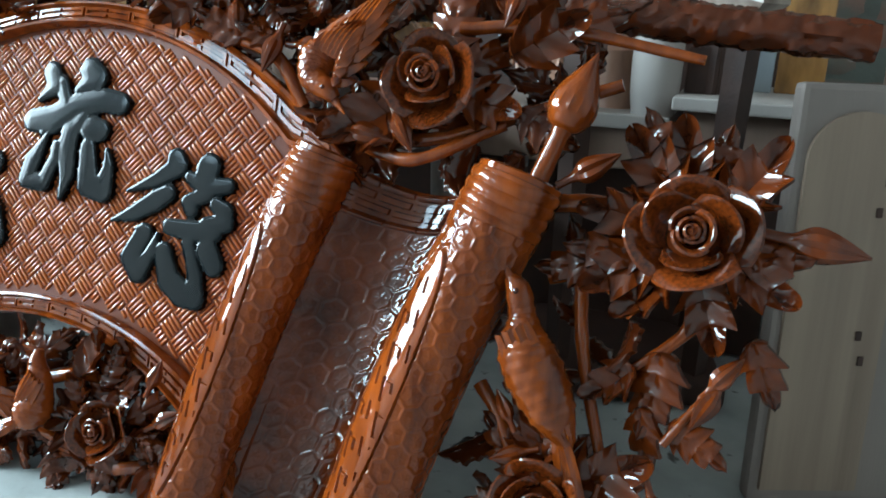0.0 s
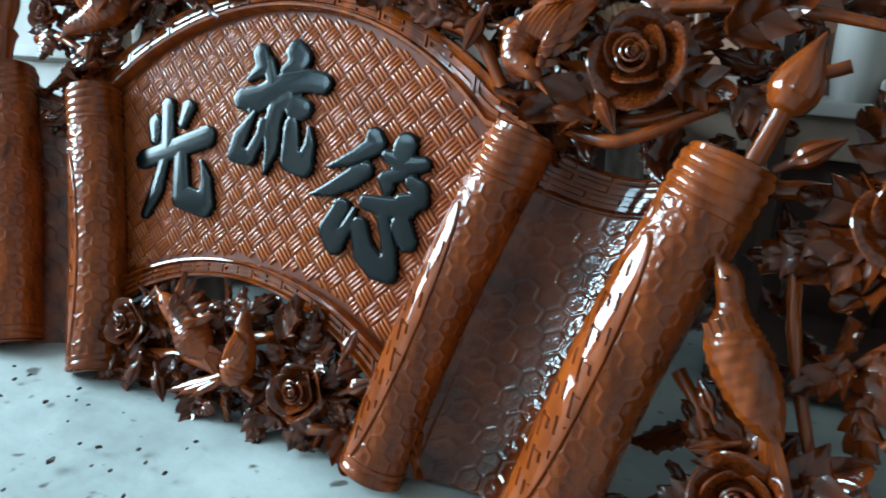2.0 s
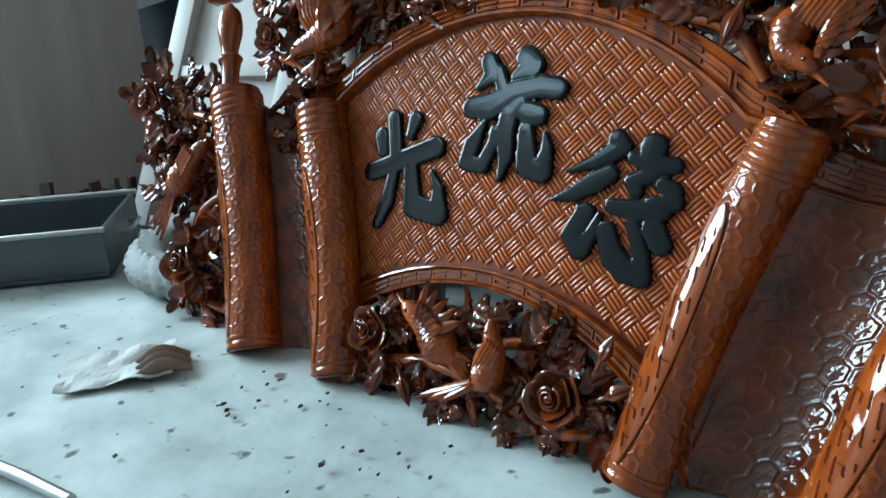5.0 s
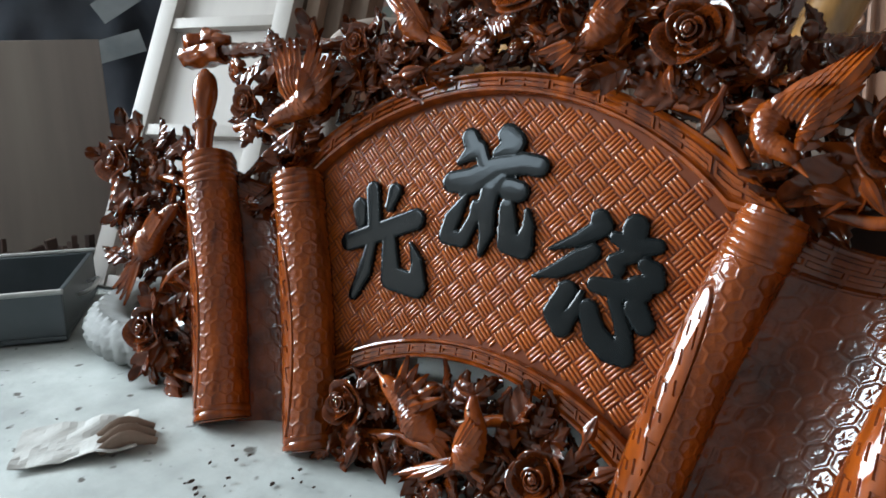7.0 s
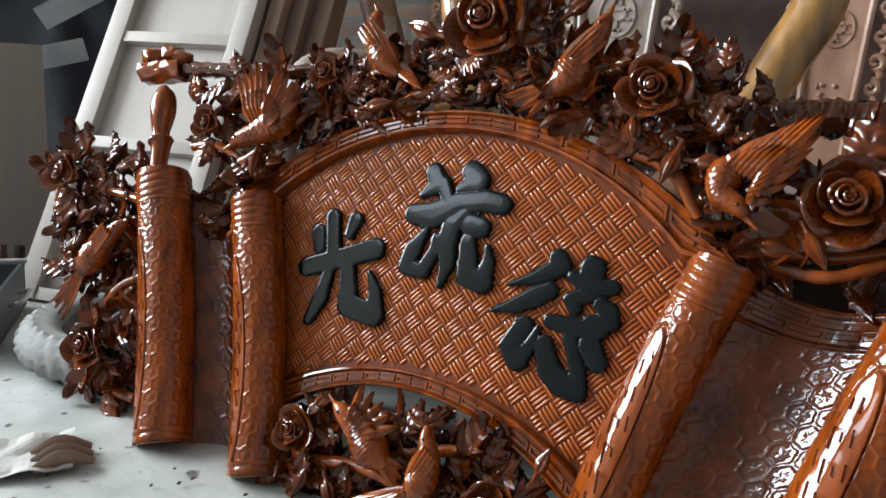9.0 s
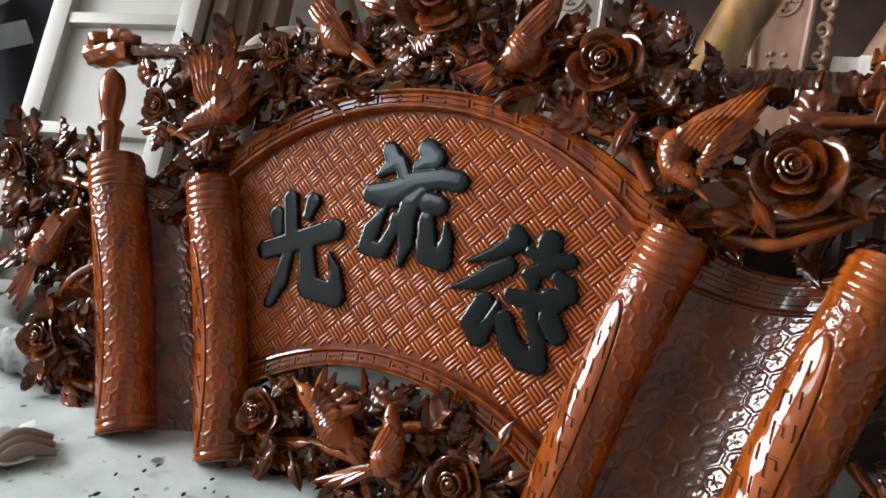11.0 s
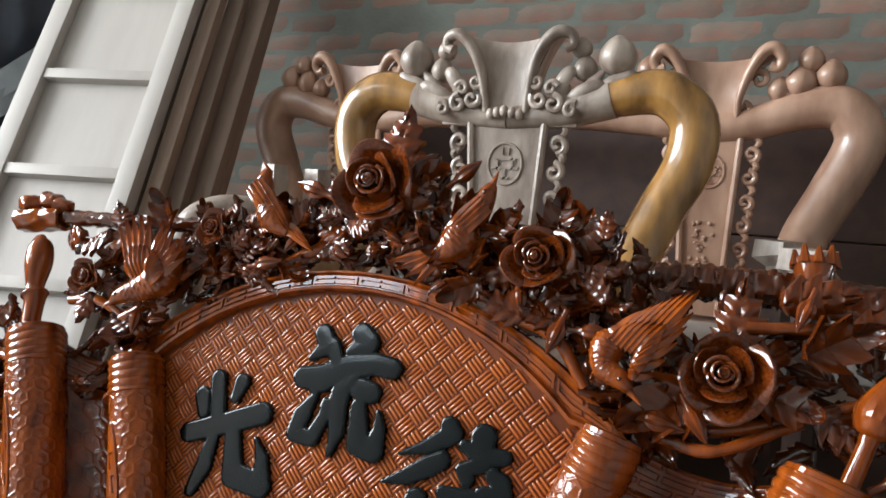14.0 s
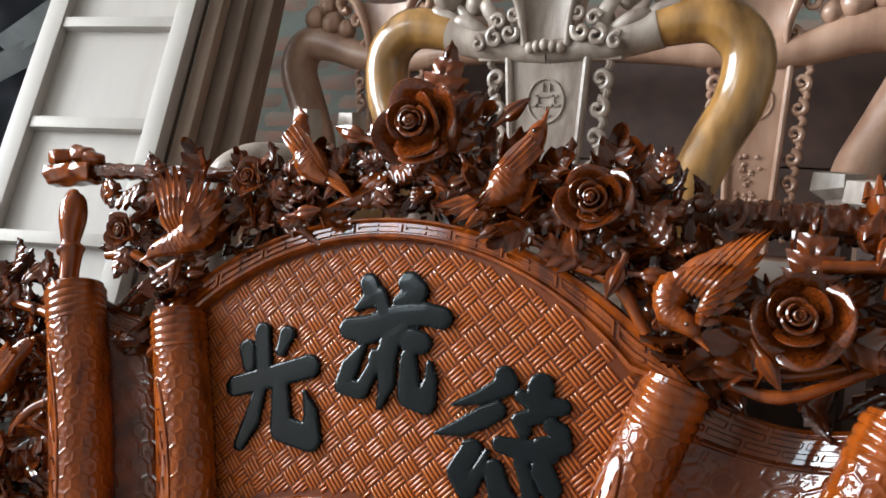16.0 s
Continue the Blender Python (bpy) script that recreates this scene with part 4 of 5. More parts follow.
for a, b_, ang, size, kind in [(0.945, 0.427, 260, 0.7, 0), (1.131, 0.345, 165, 0.8, 1), (1.027, 0.320, 190, 0.9, 0), (1.0, 0.30, 230, 0.6, 2), (1.046, 0.23, 120, 0.65, 0), (1.01, 0.25, 185, 0.75, 1), (1.008, 0.53, -15, 0.8, 0), (0.90, 0.16, -20, 0.8, 2),
                               (0.60, 0.61, 65, 0.9, 1), (0.86, 0.73, 70, 0.9, 1), (0.77, 0.77, 80, 0.9, 0), (-0.976, 0.64, -5, 0.7, 0), (-0.93, 0.62, 20, 0.7, 1), (-0.86, 0.62, 10, 0.6, 2), (-0.771, 0.10, 175, 0.8, 0), (-0.85, 0.12, 200, 0.8, 1), (-0.72, 0.30, 260, 0.9, 2),
                               (-0.76, 0.35, 190, 1.2, 0), (-1.02, 0.40, 240, 0.9, 1), (-1.0, 0.46, 260, 0.9, 0), (-1.05, 0.50, 230, 0.8, 2), (0.025, 0.18, 20, 0.6, 0), (0.06, 0.19, 50, 0.6, 1), (0.15, 0.17, 30, 0.7, 2), (0.20, 0.16, 10, 0.6, 0), (-0.02, 0.06, 180, 0.6, 2),
                               (0.12, 0.05, 160, 0.6, 0), (0.05, 0.06, 200, 0.6, 1), (0.30, 0.06, 150, 0.6, 2), (-0.70, 0.84, 265, 1.0, 1), (-0.62, 0.86, 250, 0.9, 0), (-0.56, 0.87, 200, 0.9, 2), (0.82, 0.62, 120, 0.8, 0), (0.80, 0.69, 60, 0.9, 2)]:
    put_leaf(plaque, a, b_, ang, size, 0.045, -15, rnd.uniform(-30, 30), kind)

# dense small foliage between the upper arch and the flowers, the nearest leaves single
for k in range(170):
    a = rnd.uniform(-0.62, 0.52)
    base = arc_pt(0.065, 0.735, min(abs(a), 0.6))
    top = 0.90 if abs(a) < 0.3 else (0.86 if a > 0 else 0.88)
    b_ = base + rnd.uniform(0.0, 1.0) * max(top - base, 0.02)
    if rnd.random() < 0.86:
        put_leaf(plaque, a, b_ + 0.015, rnd.uniform(-105, 105), rnd.uniform(0.35, 0.75), rnd.uniform(0.02, 0.05), rnd.uniform(-35, 10), rnd.uniform(-40, 40), k)
    else:
        bud(a, b_, rnd.uniform(0.010, 0.018), rnd.uniform(0.02, 0.055), rnd.uniform(0, 360))
for k in range(75):
    a, b_ = rnd.uniform(-0.24, 0.36), rnd.uniform(0.03, 0.17)
    if b_ > arc_pt(-0.262, 0.516, a) - 0.03:
        continue
    put_leaf(plaque, a, b_, rnd.uniform(-180, 180), rnd.uniform(0.3, 0.55), rnd.uniform(0.01, 0.05), rnd.uniform(-35, 10), rnd.uniform(-40, 40), k)
for k in range(100):
    a, b_ = (rnd.uniform(-1.1, -0.74), rnd.uniform(0.08, 0.62))
    if a < -0.90 and b_ < 0.34:
        continue
    put_leaf(plaque, a, b_, rnd.uniform(-180, 180), rnd.uniform(0.4, 0.8), rnd.uniform(0.0, 0.045), rnd.uniform(-35, 10), rnd.uniform(-40, 40), k)

small_leaf = leaf_geo(0.12, 0.036, -0.04, 5, n=3)
knob = Geo().ball((0, 0, 0), (0.013, 0.013, 0.016), 8, 6)
undergrowth = Geo()


def fill(count, place, lo, hi):
    for _ in range(count):
        spot = place()
        if spot is None:
            continue
        a, b_ = spot
        m = Matrix.Translation(face(a, b_, rnd.uniform(lo, hi))) @ pose(rnd.uniform(0, 0), 0, 0, 0, rnd.uniform(-180, 180), 0) @ pose(0, 0, 0, rnd.uniform(-50, 40), 0, rnd.uniform(-60, 60))
        if rnd.random() < 0.9:
            undergrowth.add(small_leaf.v, small_leaf.f, m @ Matrix.Scale(rnd.uniform(0.35, 0.75), 4))
        else:
            undergrowth.add(knob.v, knob.f, m @ Matrix.Scale(rnd.uniform(0.7, 1.5), 4))


def over_arch():
    a = rnd.uniform(-0.66, 0.56)
    base = arc_pt(0.065, 0.735, min(abs(a), 0.6)) + 0.01
    top = 0.93 if -0.2 < a < 0.3 else (0.86 if a > 0 else 0.87)
    return a, base + rnd.uniform(0.0, 1.0) * max(top - base, 0.02)


def under_arch():
    a, b_ = rnd.uniform(-0.27, 0.40), rnd.uniform(0.03, 0.20)
    return None if b_ > arc_pt(-0.262, 0.516, a) - 0.035 or a > 0.33 + 0.31 * b_ else (a, b_)


def far_side():
    a, b_ = rnd.uniform(-1.10, -0.70), rnd.uniform(0.08, 0.66)
    return None if a > -0.60 - 0.33 * b_ - 0.05 or (a < -0.90 and b_ < 0.32) else (a, b_)


def near_side():
    a, b_ = rnd.uniform(0.74, 1.08), rnd.uniform(0.03, 0.50)
    return None if a < 0.73 + 0.34 * b_ or a > 1.0 + 0.1 * b_ or rnd.random() < 0.5 else (a, b_)


def by_rose():
    a, b_ = rnd.uniform(0.46, 0.92), rnd.uniform(0.56, 0.80)
    return None if b_ < arc_pt(0.065, 0.735, min(a, 0.7)) + 0.03 or rnd.random() < 0.4 else (a, b_)


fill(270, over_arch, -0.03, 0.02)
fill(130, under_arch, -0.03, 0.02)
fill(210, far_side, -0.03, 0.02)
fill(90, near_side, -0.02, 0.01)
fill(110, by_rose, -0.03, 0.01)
# dark colour here stands in for shade deep in the openwork
part("undergrowth", undergrowth, STAIN_AND_SHADE, plaque, "tangle of small carved leaves and berries, coloured dark as gap shade", kind="stuff")

# ---- seating behind the plaque ----


def curl(x, y, z, r, start, turns, hand):
    """A carved spiral in the upright plane, thick at its start and fine at its eye."""
    t = np.linspace(0, 1, 26)
    a = math.radians(start) + hand * turns * 2 * np.pi * t
    rad = r * (1 - 0.78 * t)
    return Geo().tube(np.stack([x + rad * np.cos(a), y - 0.3 * r * t, z + rad * np.sin(a)], -1), r * (0.46 - 0.2 * t), 8)


def splat(parent, x, z0, z1, top, low, mat, motif=True):
    """A tapering back board with raised side strips, a round luck sign and carved sprigs, and scrollwork along both sides."""
    g = Geo()
    n = 8
    pts = []
    for off in (-0.014, 0.010):
        pts.append(np.array([[(x + s * (low + (top - low) * t) / 2, off, z0 + (z1 - z0) * t) for s in np.linspace(-1, 1, 5)] for t in np.linspace(0, 1, n)]))
    g.grid(pts[0]).grid(pts[1])
    for sel in (np.s_[:, 0], np.s_[:, -1], np.s_[0, :], np.s_[-1, :]):
        g.grid(np.stack([pts[0][sel], pts[1][sel]]))
    board = part("splat", g, mat, parent, "tapered carved back board", smooth=False)
    for sgn in (-1, 1):
        part("strip", Geo().tube([(x + sgn * low / 2, -0.016, z0), (x + sgn * top / 2, -0.016, z1)], [0.009, 0.009], 8), mat, board)
        for k, t0 in enumerate(np.linspace(0.12, 0.90, 7)):
            w = x + sgn * ((low + (top - low) * t0) / 2 + 0.031)
            zz = z0 + (z1 - z0) * t0
            up = 1 if k % 2 else -1
            part("scrollwork", curl(w, -0.004, zz, 0.021, 90 * up, 1.15, -sgn * up), mat, board, "pierced curling scrollwork")
            part("scrollwork", Geo().tube([(w + sgn * 0.008, 0, zz + 0.018), (w + sgn * 0.018, -0.006, zz + 0.034), (w - sgn * 0.004, -0.002, zz + 0.052)], [0.006, 0.009, 0.005], 8, steps=10), mat, board)
    zc = z0 + (z1 - z0) * 0.80
    a = np.linspace(0, 2 * np.pi, 33)
    part("medallion", Geo().tube(np.stack([x + 0.040 * np.cos(a), np.full(33, -0.015), zc + 0.046 * np.sin(a)], -1), np.full(33, 0.003), 6), mat, board, "round carved luck sign")
    sign = Geo()
    for lo, hi in (((-0.026, 0.008), (0.026, 0.013)), ((-0.032, -0.012), (0.032, -0.007)), ((-0.020, -0.012), (-0.015, 0.013)), ((0.015, -0.012), (0.020, 0.013)), ((-0.010, 0.020), (-0.005, 0.036)), ((0.005, 0.020), (0.010, 0.036)), ((-0.010, -0.034), (0.010, -0.029)), ((-0.003, -0.034), (0.003, -0.012))):
        sign.box((x + lo[0], -0.018, zc + lo[1]), (x + hi[0], -0.012, zc + hi[1]))
    part("sign", sign, mat, board, smooth=False)
    r2 = random.Random(int(x * 100))
    spray = Geo()
    for k in range(26):
        c = (x + r2.uniform(-0.32, 0.32) * low, -0.015, z0 + (z1 - z0) * r2.uniform(0.25, 0.52))
        spray.ball(c, (r2.uniform(0.004, 0.009), 0.004, r2.uniform(0.004, 0.009)), 6, 4)
    part("carved_sprig", spray, mat, board, kind="stuff")
    return board


def fruit(parent, x, y, z, r, mat):
    g = Geo().ball((x, y, z), (r, r, r * 0.98), 28, 14)
    v = np.array(g.v)
    d = v - np.array((x, y, z))
    tip = np.clip(d[:, 2] / r, 0, 1) ** 6
    v[:, 2] += tip * r * 0.22
    cleft = 0.10 * np.exp(-((np.arctan2(d[:, 0], -d[:, 1]) - 0.5) / 0.22) ** 2)
    v[:, :2] -= d[:, :2] * cleft[:, None]
    g.v = [tuple(q) for q in v]
    return part("carved_fruit", g, mat, parent, "round carved peach")


def chair_tube(parent, cx, pts, r, mat, sgn, label):
    return part("arm_tube", Geo().tube([(cx + sgn * x, y, z) for x, y, z in pts], r, 22, steps=70), mat, parent, label)


chair = thing("armchair", "heavy carved wooden armchair with thick polished curved arms", "armchair", pose(-0.93, 1.50, 0))
TUBE = [(0.13, 0, 0.955), (0.24, 0, 0.982), (0.335, 0, 0.990), (0.395, 0, 0.935), (0.392, -0.01, 0.845), (0.352, -0.03, 0.755), (0.318, -0.06, 0.665), (0.315, -0.12, 0.60), (0.345, -0.24, 0.575), (0.375, -0.38, 0.60), (0.375, -0.46, 0.585)]
RAD = [0.036, 0.042, 0.048, 0.050, 0.050, 0.049, 0.048, 0.047, 0.046, 0.045, 0.040]
for sgn in (-1, 1):
    chair_tube(chair, 0, TUBE, RAD, GOLDWOOD, sgn, "thick polished golden-brown arm tube")
    chair_tube(chair, 0, [(0.0, 0.0, 0.935), (0.08, 0, 0.945), (0.15, -0.002, 0.957), (0.23, -0.001, 0.979)], [0.030, 0.034, 0.0385, 0.0425], RAW, sgn, "unfinished pale top rail")
    for dx, z, r in ((0.235, 1.062, 0.040), (0.168, 1.038, 0.026), (0.158, 1.082, 0.022), (0.115, 0.995, 0.024)):
        fruit(chair, sgn * dx, -0.01, z, r, RAW)
    # curling horn at the side of the crest, and the leaves at its foot
    horn = [(0.046, -0.03, 0.945), (0.052, -0.035, 0.99), (0.062, -0.04, 1.04), (0.082, -0.045, 1.085), (0.112, -0.045, 1.112), (0.140, -0.04, 1.108), (0.146, -0.038, 1.088), (0.130, -0.038, 1.080)]
    part("volute", Geo().tube([(sgn * x, y, z) for x, y, z in horn], [0.008, 0.009, 0.011, 0.013, 0.014, 0.012, 0.010, 0.012], 12, steps=40, flat=1.3), RAW, chair, "curling carved horn")
    for dx, z, r, start, hand in ((0.070, 1.010, 0.015, 200, 1), (0.078, 0.972, 0.019, 150, 1), (0.110, 0.962, 0.020, 90, -1), (0.150, 0.950, 0.017, 60, 1), (0.104, 0.995, 0.016, 20, 1)):
        part("carved_leaf", curl(sgn * dx, -0.038, z, r, start if sgn > 0 else 180 - start, 1.1, sgn * hand), RAW, chair)
    for pts in ([(0.100, -0.02, 0.955), (0.118, -0.03, 1.000), (0.140, -0.03, 1.030), (0.160, -0.02, 1.030)], [(0.125, -0.02, 0.965), (0.160, -0.03, 0.985), (0.200, -0.03, 1.000), (0.225, -0.02, 0.990)],
                [(0.150, -0.01, 0.965), (0.185, -0.02, 1.005), (0.215, -0.02, 1.040)], [(0.185, 0.0, 0.972), (0.215, -0.02, 1.000), (0.262, -0.02, 1.022), (0.280, -0.01, 1.030)]):
        part("carved_leaf", Geo().tube([(sgn * x, y, z) for x, y, z in pts], [0.007] + [0.015] * (len(pts) - 2) + [0.003], 10, steps=14, flat=0.55), RAW, chair)
    part("leg", Geo().tube([(sgn * 0.33, -0.46, 0.585), (sgn * 0.34, -0.47, 0.40), (sgn * 0.35, -0.48, 0.2), (sgn * 0.35, -0.49, 0.004)], [0.04, 0.042, 0.045, 0.05], 16, steps=16), RAW, chair)
    part("leg", Geo().tube([(sgn * 0.32, 0.03, 0.62), (sgn * 0.33, 0.04, 0.3), (sgn * 0.34, 0.05, 0.004)], [0.04, 0.042, 0.046], 16, steps=12), RAW, chair)
crest = Geo()
T, S = np.meshgrid(np.linspace(0, 1, 16), np.linspace(-1, 1, 17), indexing="ij")
wid = 0.058 + 0.012 * T + 0.050 * T ** 3
top = 0.95 + 0.150 * T + 0.022 * T ** 2 * S ** 2
f = np.stack([S * wid, -0.030 + 0.026 * (1 - S ** 2) * (0.3 + 0.7 * T), top], -1)
b_ = f.copy()
b_[..., 1] = 0.02
crest.grid(f).grid(b_)
for sel in (np.s_[:, 0], np.s_[:, -1], np.s_[0, :], np.s_[-1, :]):
    crest.grid(np.stack([f[sel], b_[sel]]))
part("crest", crest, RAW, chair, "vase-shaped carved crest board")
for k in range(5):
    part("carved_leaf", Geo().ball((-0.034 + 0.017 * k, -0.036 - 0.003 * (2 - abs(k - 2)), 0.940 + 0.003 * (2 - abs(k - 2))), (0.010, 0.009, 0.013), 10, 6), RAW, chair)
splat(chair, 0.0, 0.46, 0.925, 0.175, 0.115, RAW)
part("back_rail", Geo().box((-0.16, -0.018, 0.915), (0.16, 0.016, 0.935), 0.006), RAW, chair)
part("seat", Geo().box((-0.36, -0.50, 0.40), (0.36, 0.06, 0.45), 0.012), RAW, chair, "thick plank seat")
part("apron", Geo().box((-0.33, -0.47, 0.32), (0.33, -0.44, 0.40), 0.006), RAW, chair)

bench = thing("bench", "long carved wooden bench with thick reddish curved arms", "bench", pose(-1.12, 2.10, 0))
for sgn in (-1, 1):
    chair_tube(bench, 0, [(0.40, 0, 0.985), (0.56, 0, 0.975), (0.68, 0, 0.995), (0.79, 0, 1.030), (0.875, 0, 1.025), (0.915, 0, 0.945), (0.865, -0.01, 0.815), (0.805, -0.04, 0.690), (0.80, -0.12, 0.62), (0.84, -0.28, 0.60), (0.85, -0.42, 0.58)],
               [0.040, 0.042, 0.046, 0.054, 0.060, 0.062, 0.061, 0.058, 0.054, 0.05, 0.05], RAWRED, sgn, "thick reddish arm tube")
    for dx, z, r in ((0.835, 1.110, 0.038), (0.785, 1.150, 0.032), (0.765, 1.092, 0.040), (0.715, 1.075, 0.030), (0.375, 1.130, 0.034), (0.355, 1.075, 0.030)):
        fruit(bench, sgn * dx, -0.01, z, r, RAWRED)
    cb = Geo()
    T, S = np.meshgrid(np.linspace(0, 1, 22), np.linspace(-1, 1, 21), indexing="ij")
    wd = 0.085 - 0.030 * np.sin(np.pi * np.clip(T * 1.15, 0, 1)) + 0.085 * T ** 5
    f = np.stack([sgn * 0.555 + S * wd, -0.026 + 0.020 * (1 - S ** 2) * T, 0.96 + 0.190 * T + 0.030 * T ** 3 * S ** 2], -1)
    b_ = f.copy()
    b_[..., 1] = 0.02
    cb.grid(f).grid(b_)
    for sel in (np.s_[:, 0], np.s_[:, -1], np.s_[0, :], np.s_[-1, :]):
        cb.grid(np.stack([f[sel], b_[sel]]))
    part("crest", cb, RAWRED, bench, "flared carved crest board")
    for e in (-1, 1):
        horn = [(0.062, -0.03, 1.00), (0.064, -0.035, 1.05), (0.082, -0.04, 1.11), (0.112, -0.045, 1.165), (0.142, -0.045, 1.178), (0.162, -0.04, 1.155), (0.154, -0.038, 1.128), (0.134, -0.038, 1.132)]
        part("volute", Geo().tube([(sgn * 0.555 + e * x, y, z) for x, y, z in horn], [0.008, 0.010, 0.013, 0.016, 0.018, 0.016, 0.013, 0.014], 12, steps=40, flat=1.3), RAWRED, bench, "curling carved horn")
    for k in range(5):
        part("carved_leaf", Geo().ball((sgn * (0.50 + 0.028 * k), -0.026, 0.975 + 0.012 * (k % 2)), (0.011, 0.011, 0.017), 10, 6), RAWRED, bench)
    for dx, z, rr, start, hand in ((0.445, 1.10, 0.026, 0, 1), (0.665, 1.10, 0.026, 180, -1), (0.48, 1.02, 0.020, 90, 1), (0.63, 1.02, 0.020, 90, -1), (0.745, 1.075, 0.020, 120, 1)):
        part("carved_leaf", curl(sgn * dx, -0.02, z, rr, start if sgn > 0 else 180 - start, 1.1, sgn * hand), RAWRED, bench)
    splat(bench, sgn * 0.555, 0.46, 0.955, 0.150, 0.105, RAWRED)
    part("leg", Geo().tube([(sgn * 0.83, -0.44, 0.58), (sgn * 0.84, -0.45, 0.3), (sgn * 0.85, -0.46, 0.004)], [0.046, 0.05, 0.055], 16, steps=12), RAWRED, bench)
    part("leg", Geo().tube([(sgn * 0.80, 0.02, 0.68), (sgn * 0.83, 0.05, 0.3), (sgn * 0.84, 0.06, 0.004)], [0.046, 0.05, 0.055], 16, steps=12), RAWRED, bench)
part("back_rail", Geo().tube([(-0.42, 0, 0.985), (-0.2, 0, 1.0), (0, 0, 1.005), (0.2, 0, 1.0), (0.42, 0, 0.985)], [0.040, 0.04, 0.042, 0.04, 0.040], 14, steps=20), RAWRED, bench)
part("seat", Geo().box((-0.86, -0.50, 0.40), (0.86, 0.06, 0.45), 0.012), RAWRED, bench, "thick plank seat")

# added dark planks cover the low brickwork, imitating its shade behind the bench
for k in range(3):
    solo("plank", Geo().box((-2.05 + 0.04 * k, 2.365, 0.004 + 0.338 * k), (0.10 - 0.05 * k, 2.395, 0.338 + 0.338 * k), 0.004), DARKWOOD_AND_SHADE, "added dark plank standing in for shade on the wall behind the bench", "plank", group="dark planks stacked behind the bench", smooth=False)

# pale primed legs of stools standing about
def upturned_stool(x, y, tall, turn, label, wide=0.09):
    st = thing("stool", label, "stool", pose(x, y, 0, 0, 0, turn))
    part("seat", Geo().box((-0.17, -0.17, 0.004), (0.17, 0.17, 0.05), 0.012), DARKWOOD_AND_SHADE, st)
    for sx in (-1, 1):
        for sy in (-1, 1):
            c = (sx * 0.12, sy * 0.12)
            part("leg", Geo().tube([(c[0], c[1], 0.05), (c[0], c[1], tall * 0.5), (c[0] * 1.04, c[1] * 1.04, tall - 0.09)], [0.022, 0.024, 0.026], 4), DARKWOOD_AND_SHADE, st, "dark square leg", smooth=False)
            part("foot", Geo().tube([(c[0] * 1.04, c[1] * 1.04, tall - 0.09), (c[0] * 1.05, c[1] * 1.05, tall - 0.05), (c[0] * 1.1, c[1] * 1.1, tall - 0.03), (c[0] * 1.1, c[1] * 1.1, tall)], [0.026, 0.028, wide / 2, wide / 2 - 0.004], 4), RAW, st, "flared pale sanded foot", smooth=False)
    return st


upturned_stool(-0.20, 1.44, 0.705, 12, "upturned dark stool with flared pale sanded feet", 0.10)
trestle = thing("trestle", "pair of pale primed posts on a flat foot", "trestle", pose(-1.30, 1.22, 0, 0, 0, 34))
part("foot", Geo().box((-0.10, -0.05, 0.002), (0.10, 0.05, 0.03), 0.006), RAW, trestle, smooth=False)
for x, tall in ((-0.045, 0.80), (0.045, 0.795)):
    part("post", Geo().tube([(x, 0, 0.03), (x, 0, 0.5), (x, 0, tall - 0.03), (x, 0, tall)], [0.022, 0.024, 0.030, 0.026], 4), RAW, trestle, smooth=False)
solo("bent_arm", Geo().tube([(-1.50, 1.10, 0.0), (-1.50, 1.10, 0.4), (-1.49, 1.11, 0.62), (-1.45, 1.15, 0.685), (-1.36, 1.22, 0.690)], [0.04, 0.042, 0.044, 0.042, 0.036], 16, steps=30), RAW, "loose bent chair arm of pale sanded wood", "chair arm")

# ---- doors and planks leaning on the brick wall ----
DOOR_M = Matrix.Translation((-1.976, 1.125, 0)) @ pose(0, 0, 0, 0, 0, 15) @ pose(0, 0, 0, -29, 0, 0)


def leaning_door(shift, label, mat):
    """x from -0.5 to 0 along its foot, z up its length, face to -y."""
    d = thing("door", label, "door", DOOR_M @ Matrix.Translation((0.0, shift, 0.0)), group="doors leaning on the wall")
    long = 2.35
    for x0, x1 in ((-0.50, -0.435), (-0.060, 0.0)):
        part("stile", Geo().box((x0, 0, 0.012), (x1, 0.050, long), 0.004), mat, d)
    for z in (0.012, 0.49, 0.85, 1.20, 1.56, 1.92, long - 0.04):
        part("rail", Geo().box((-0.435, 0.006, z), (-0.060, 0.046, z + 0.036), 0.003), mat, d)
    for z0, z1 in ((0.048, 0.49), (0.526, 0.85), (0.886, 1.20), (1.236, 1.56), (1.596, 1.92), (1.956, long - 0.04)):
        part("panel", Geo().box((-0.435, 0.036, z0), (-0.060, 0.045, z1)), mat, d, smooth=False)
    return d


leaning_door(0.0, "pale primed panelled door leaning on the wall", PALE)
r3 = random.Random(11)
for k in range(4):
    w = 0.045 + 0.012 * (k % 3)
    pl = Geo().box((0, 0, 0.012), (w, 0.045, 2.25 + 0.05 * (k % 3)), 0.004)
    solo("plank", pl, PLANK, "rough brown plank leaning on the wall", "plank", DOOR_M @ Matrix.Translation((0.010 + 0.034 * k, 0.055 + 0.052 * k, 0.0)) @ pose(0, 0, 0, 0, r3.uniform(-0.8, 0.8), 0), group="planks leaning on the wall", smooth=False)
solo("plank", Geo().box((-0.5, 0.06, 0.03), (-0.02, 0.10, 2.28), 0.005), PLANK, "wide brown plank behind the pale door", "plank", DOOR_M, group="planks leaning on the wall", smooth=False)

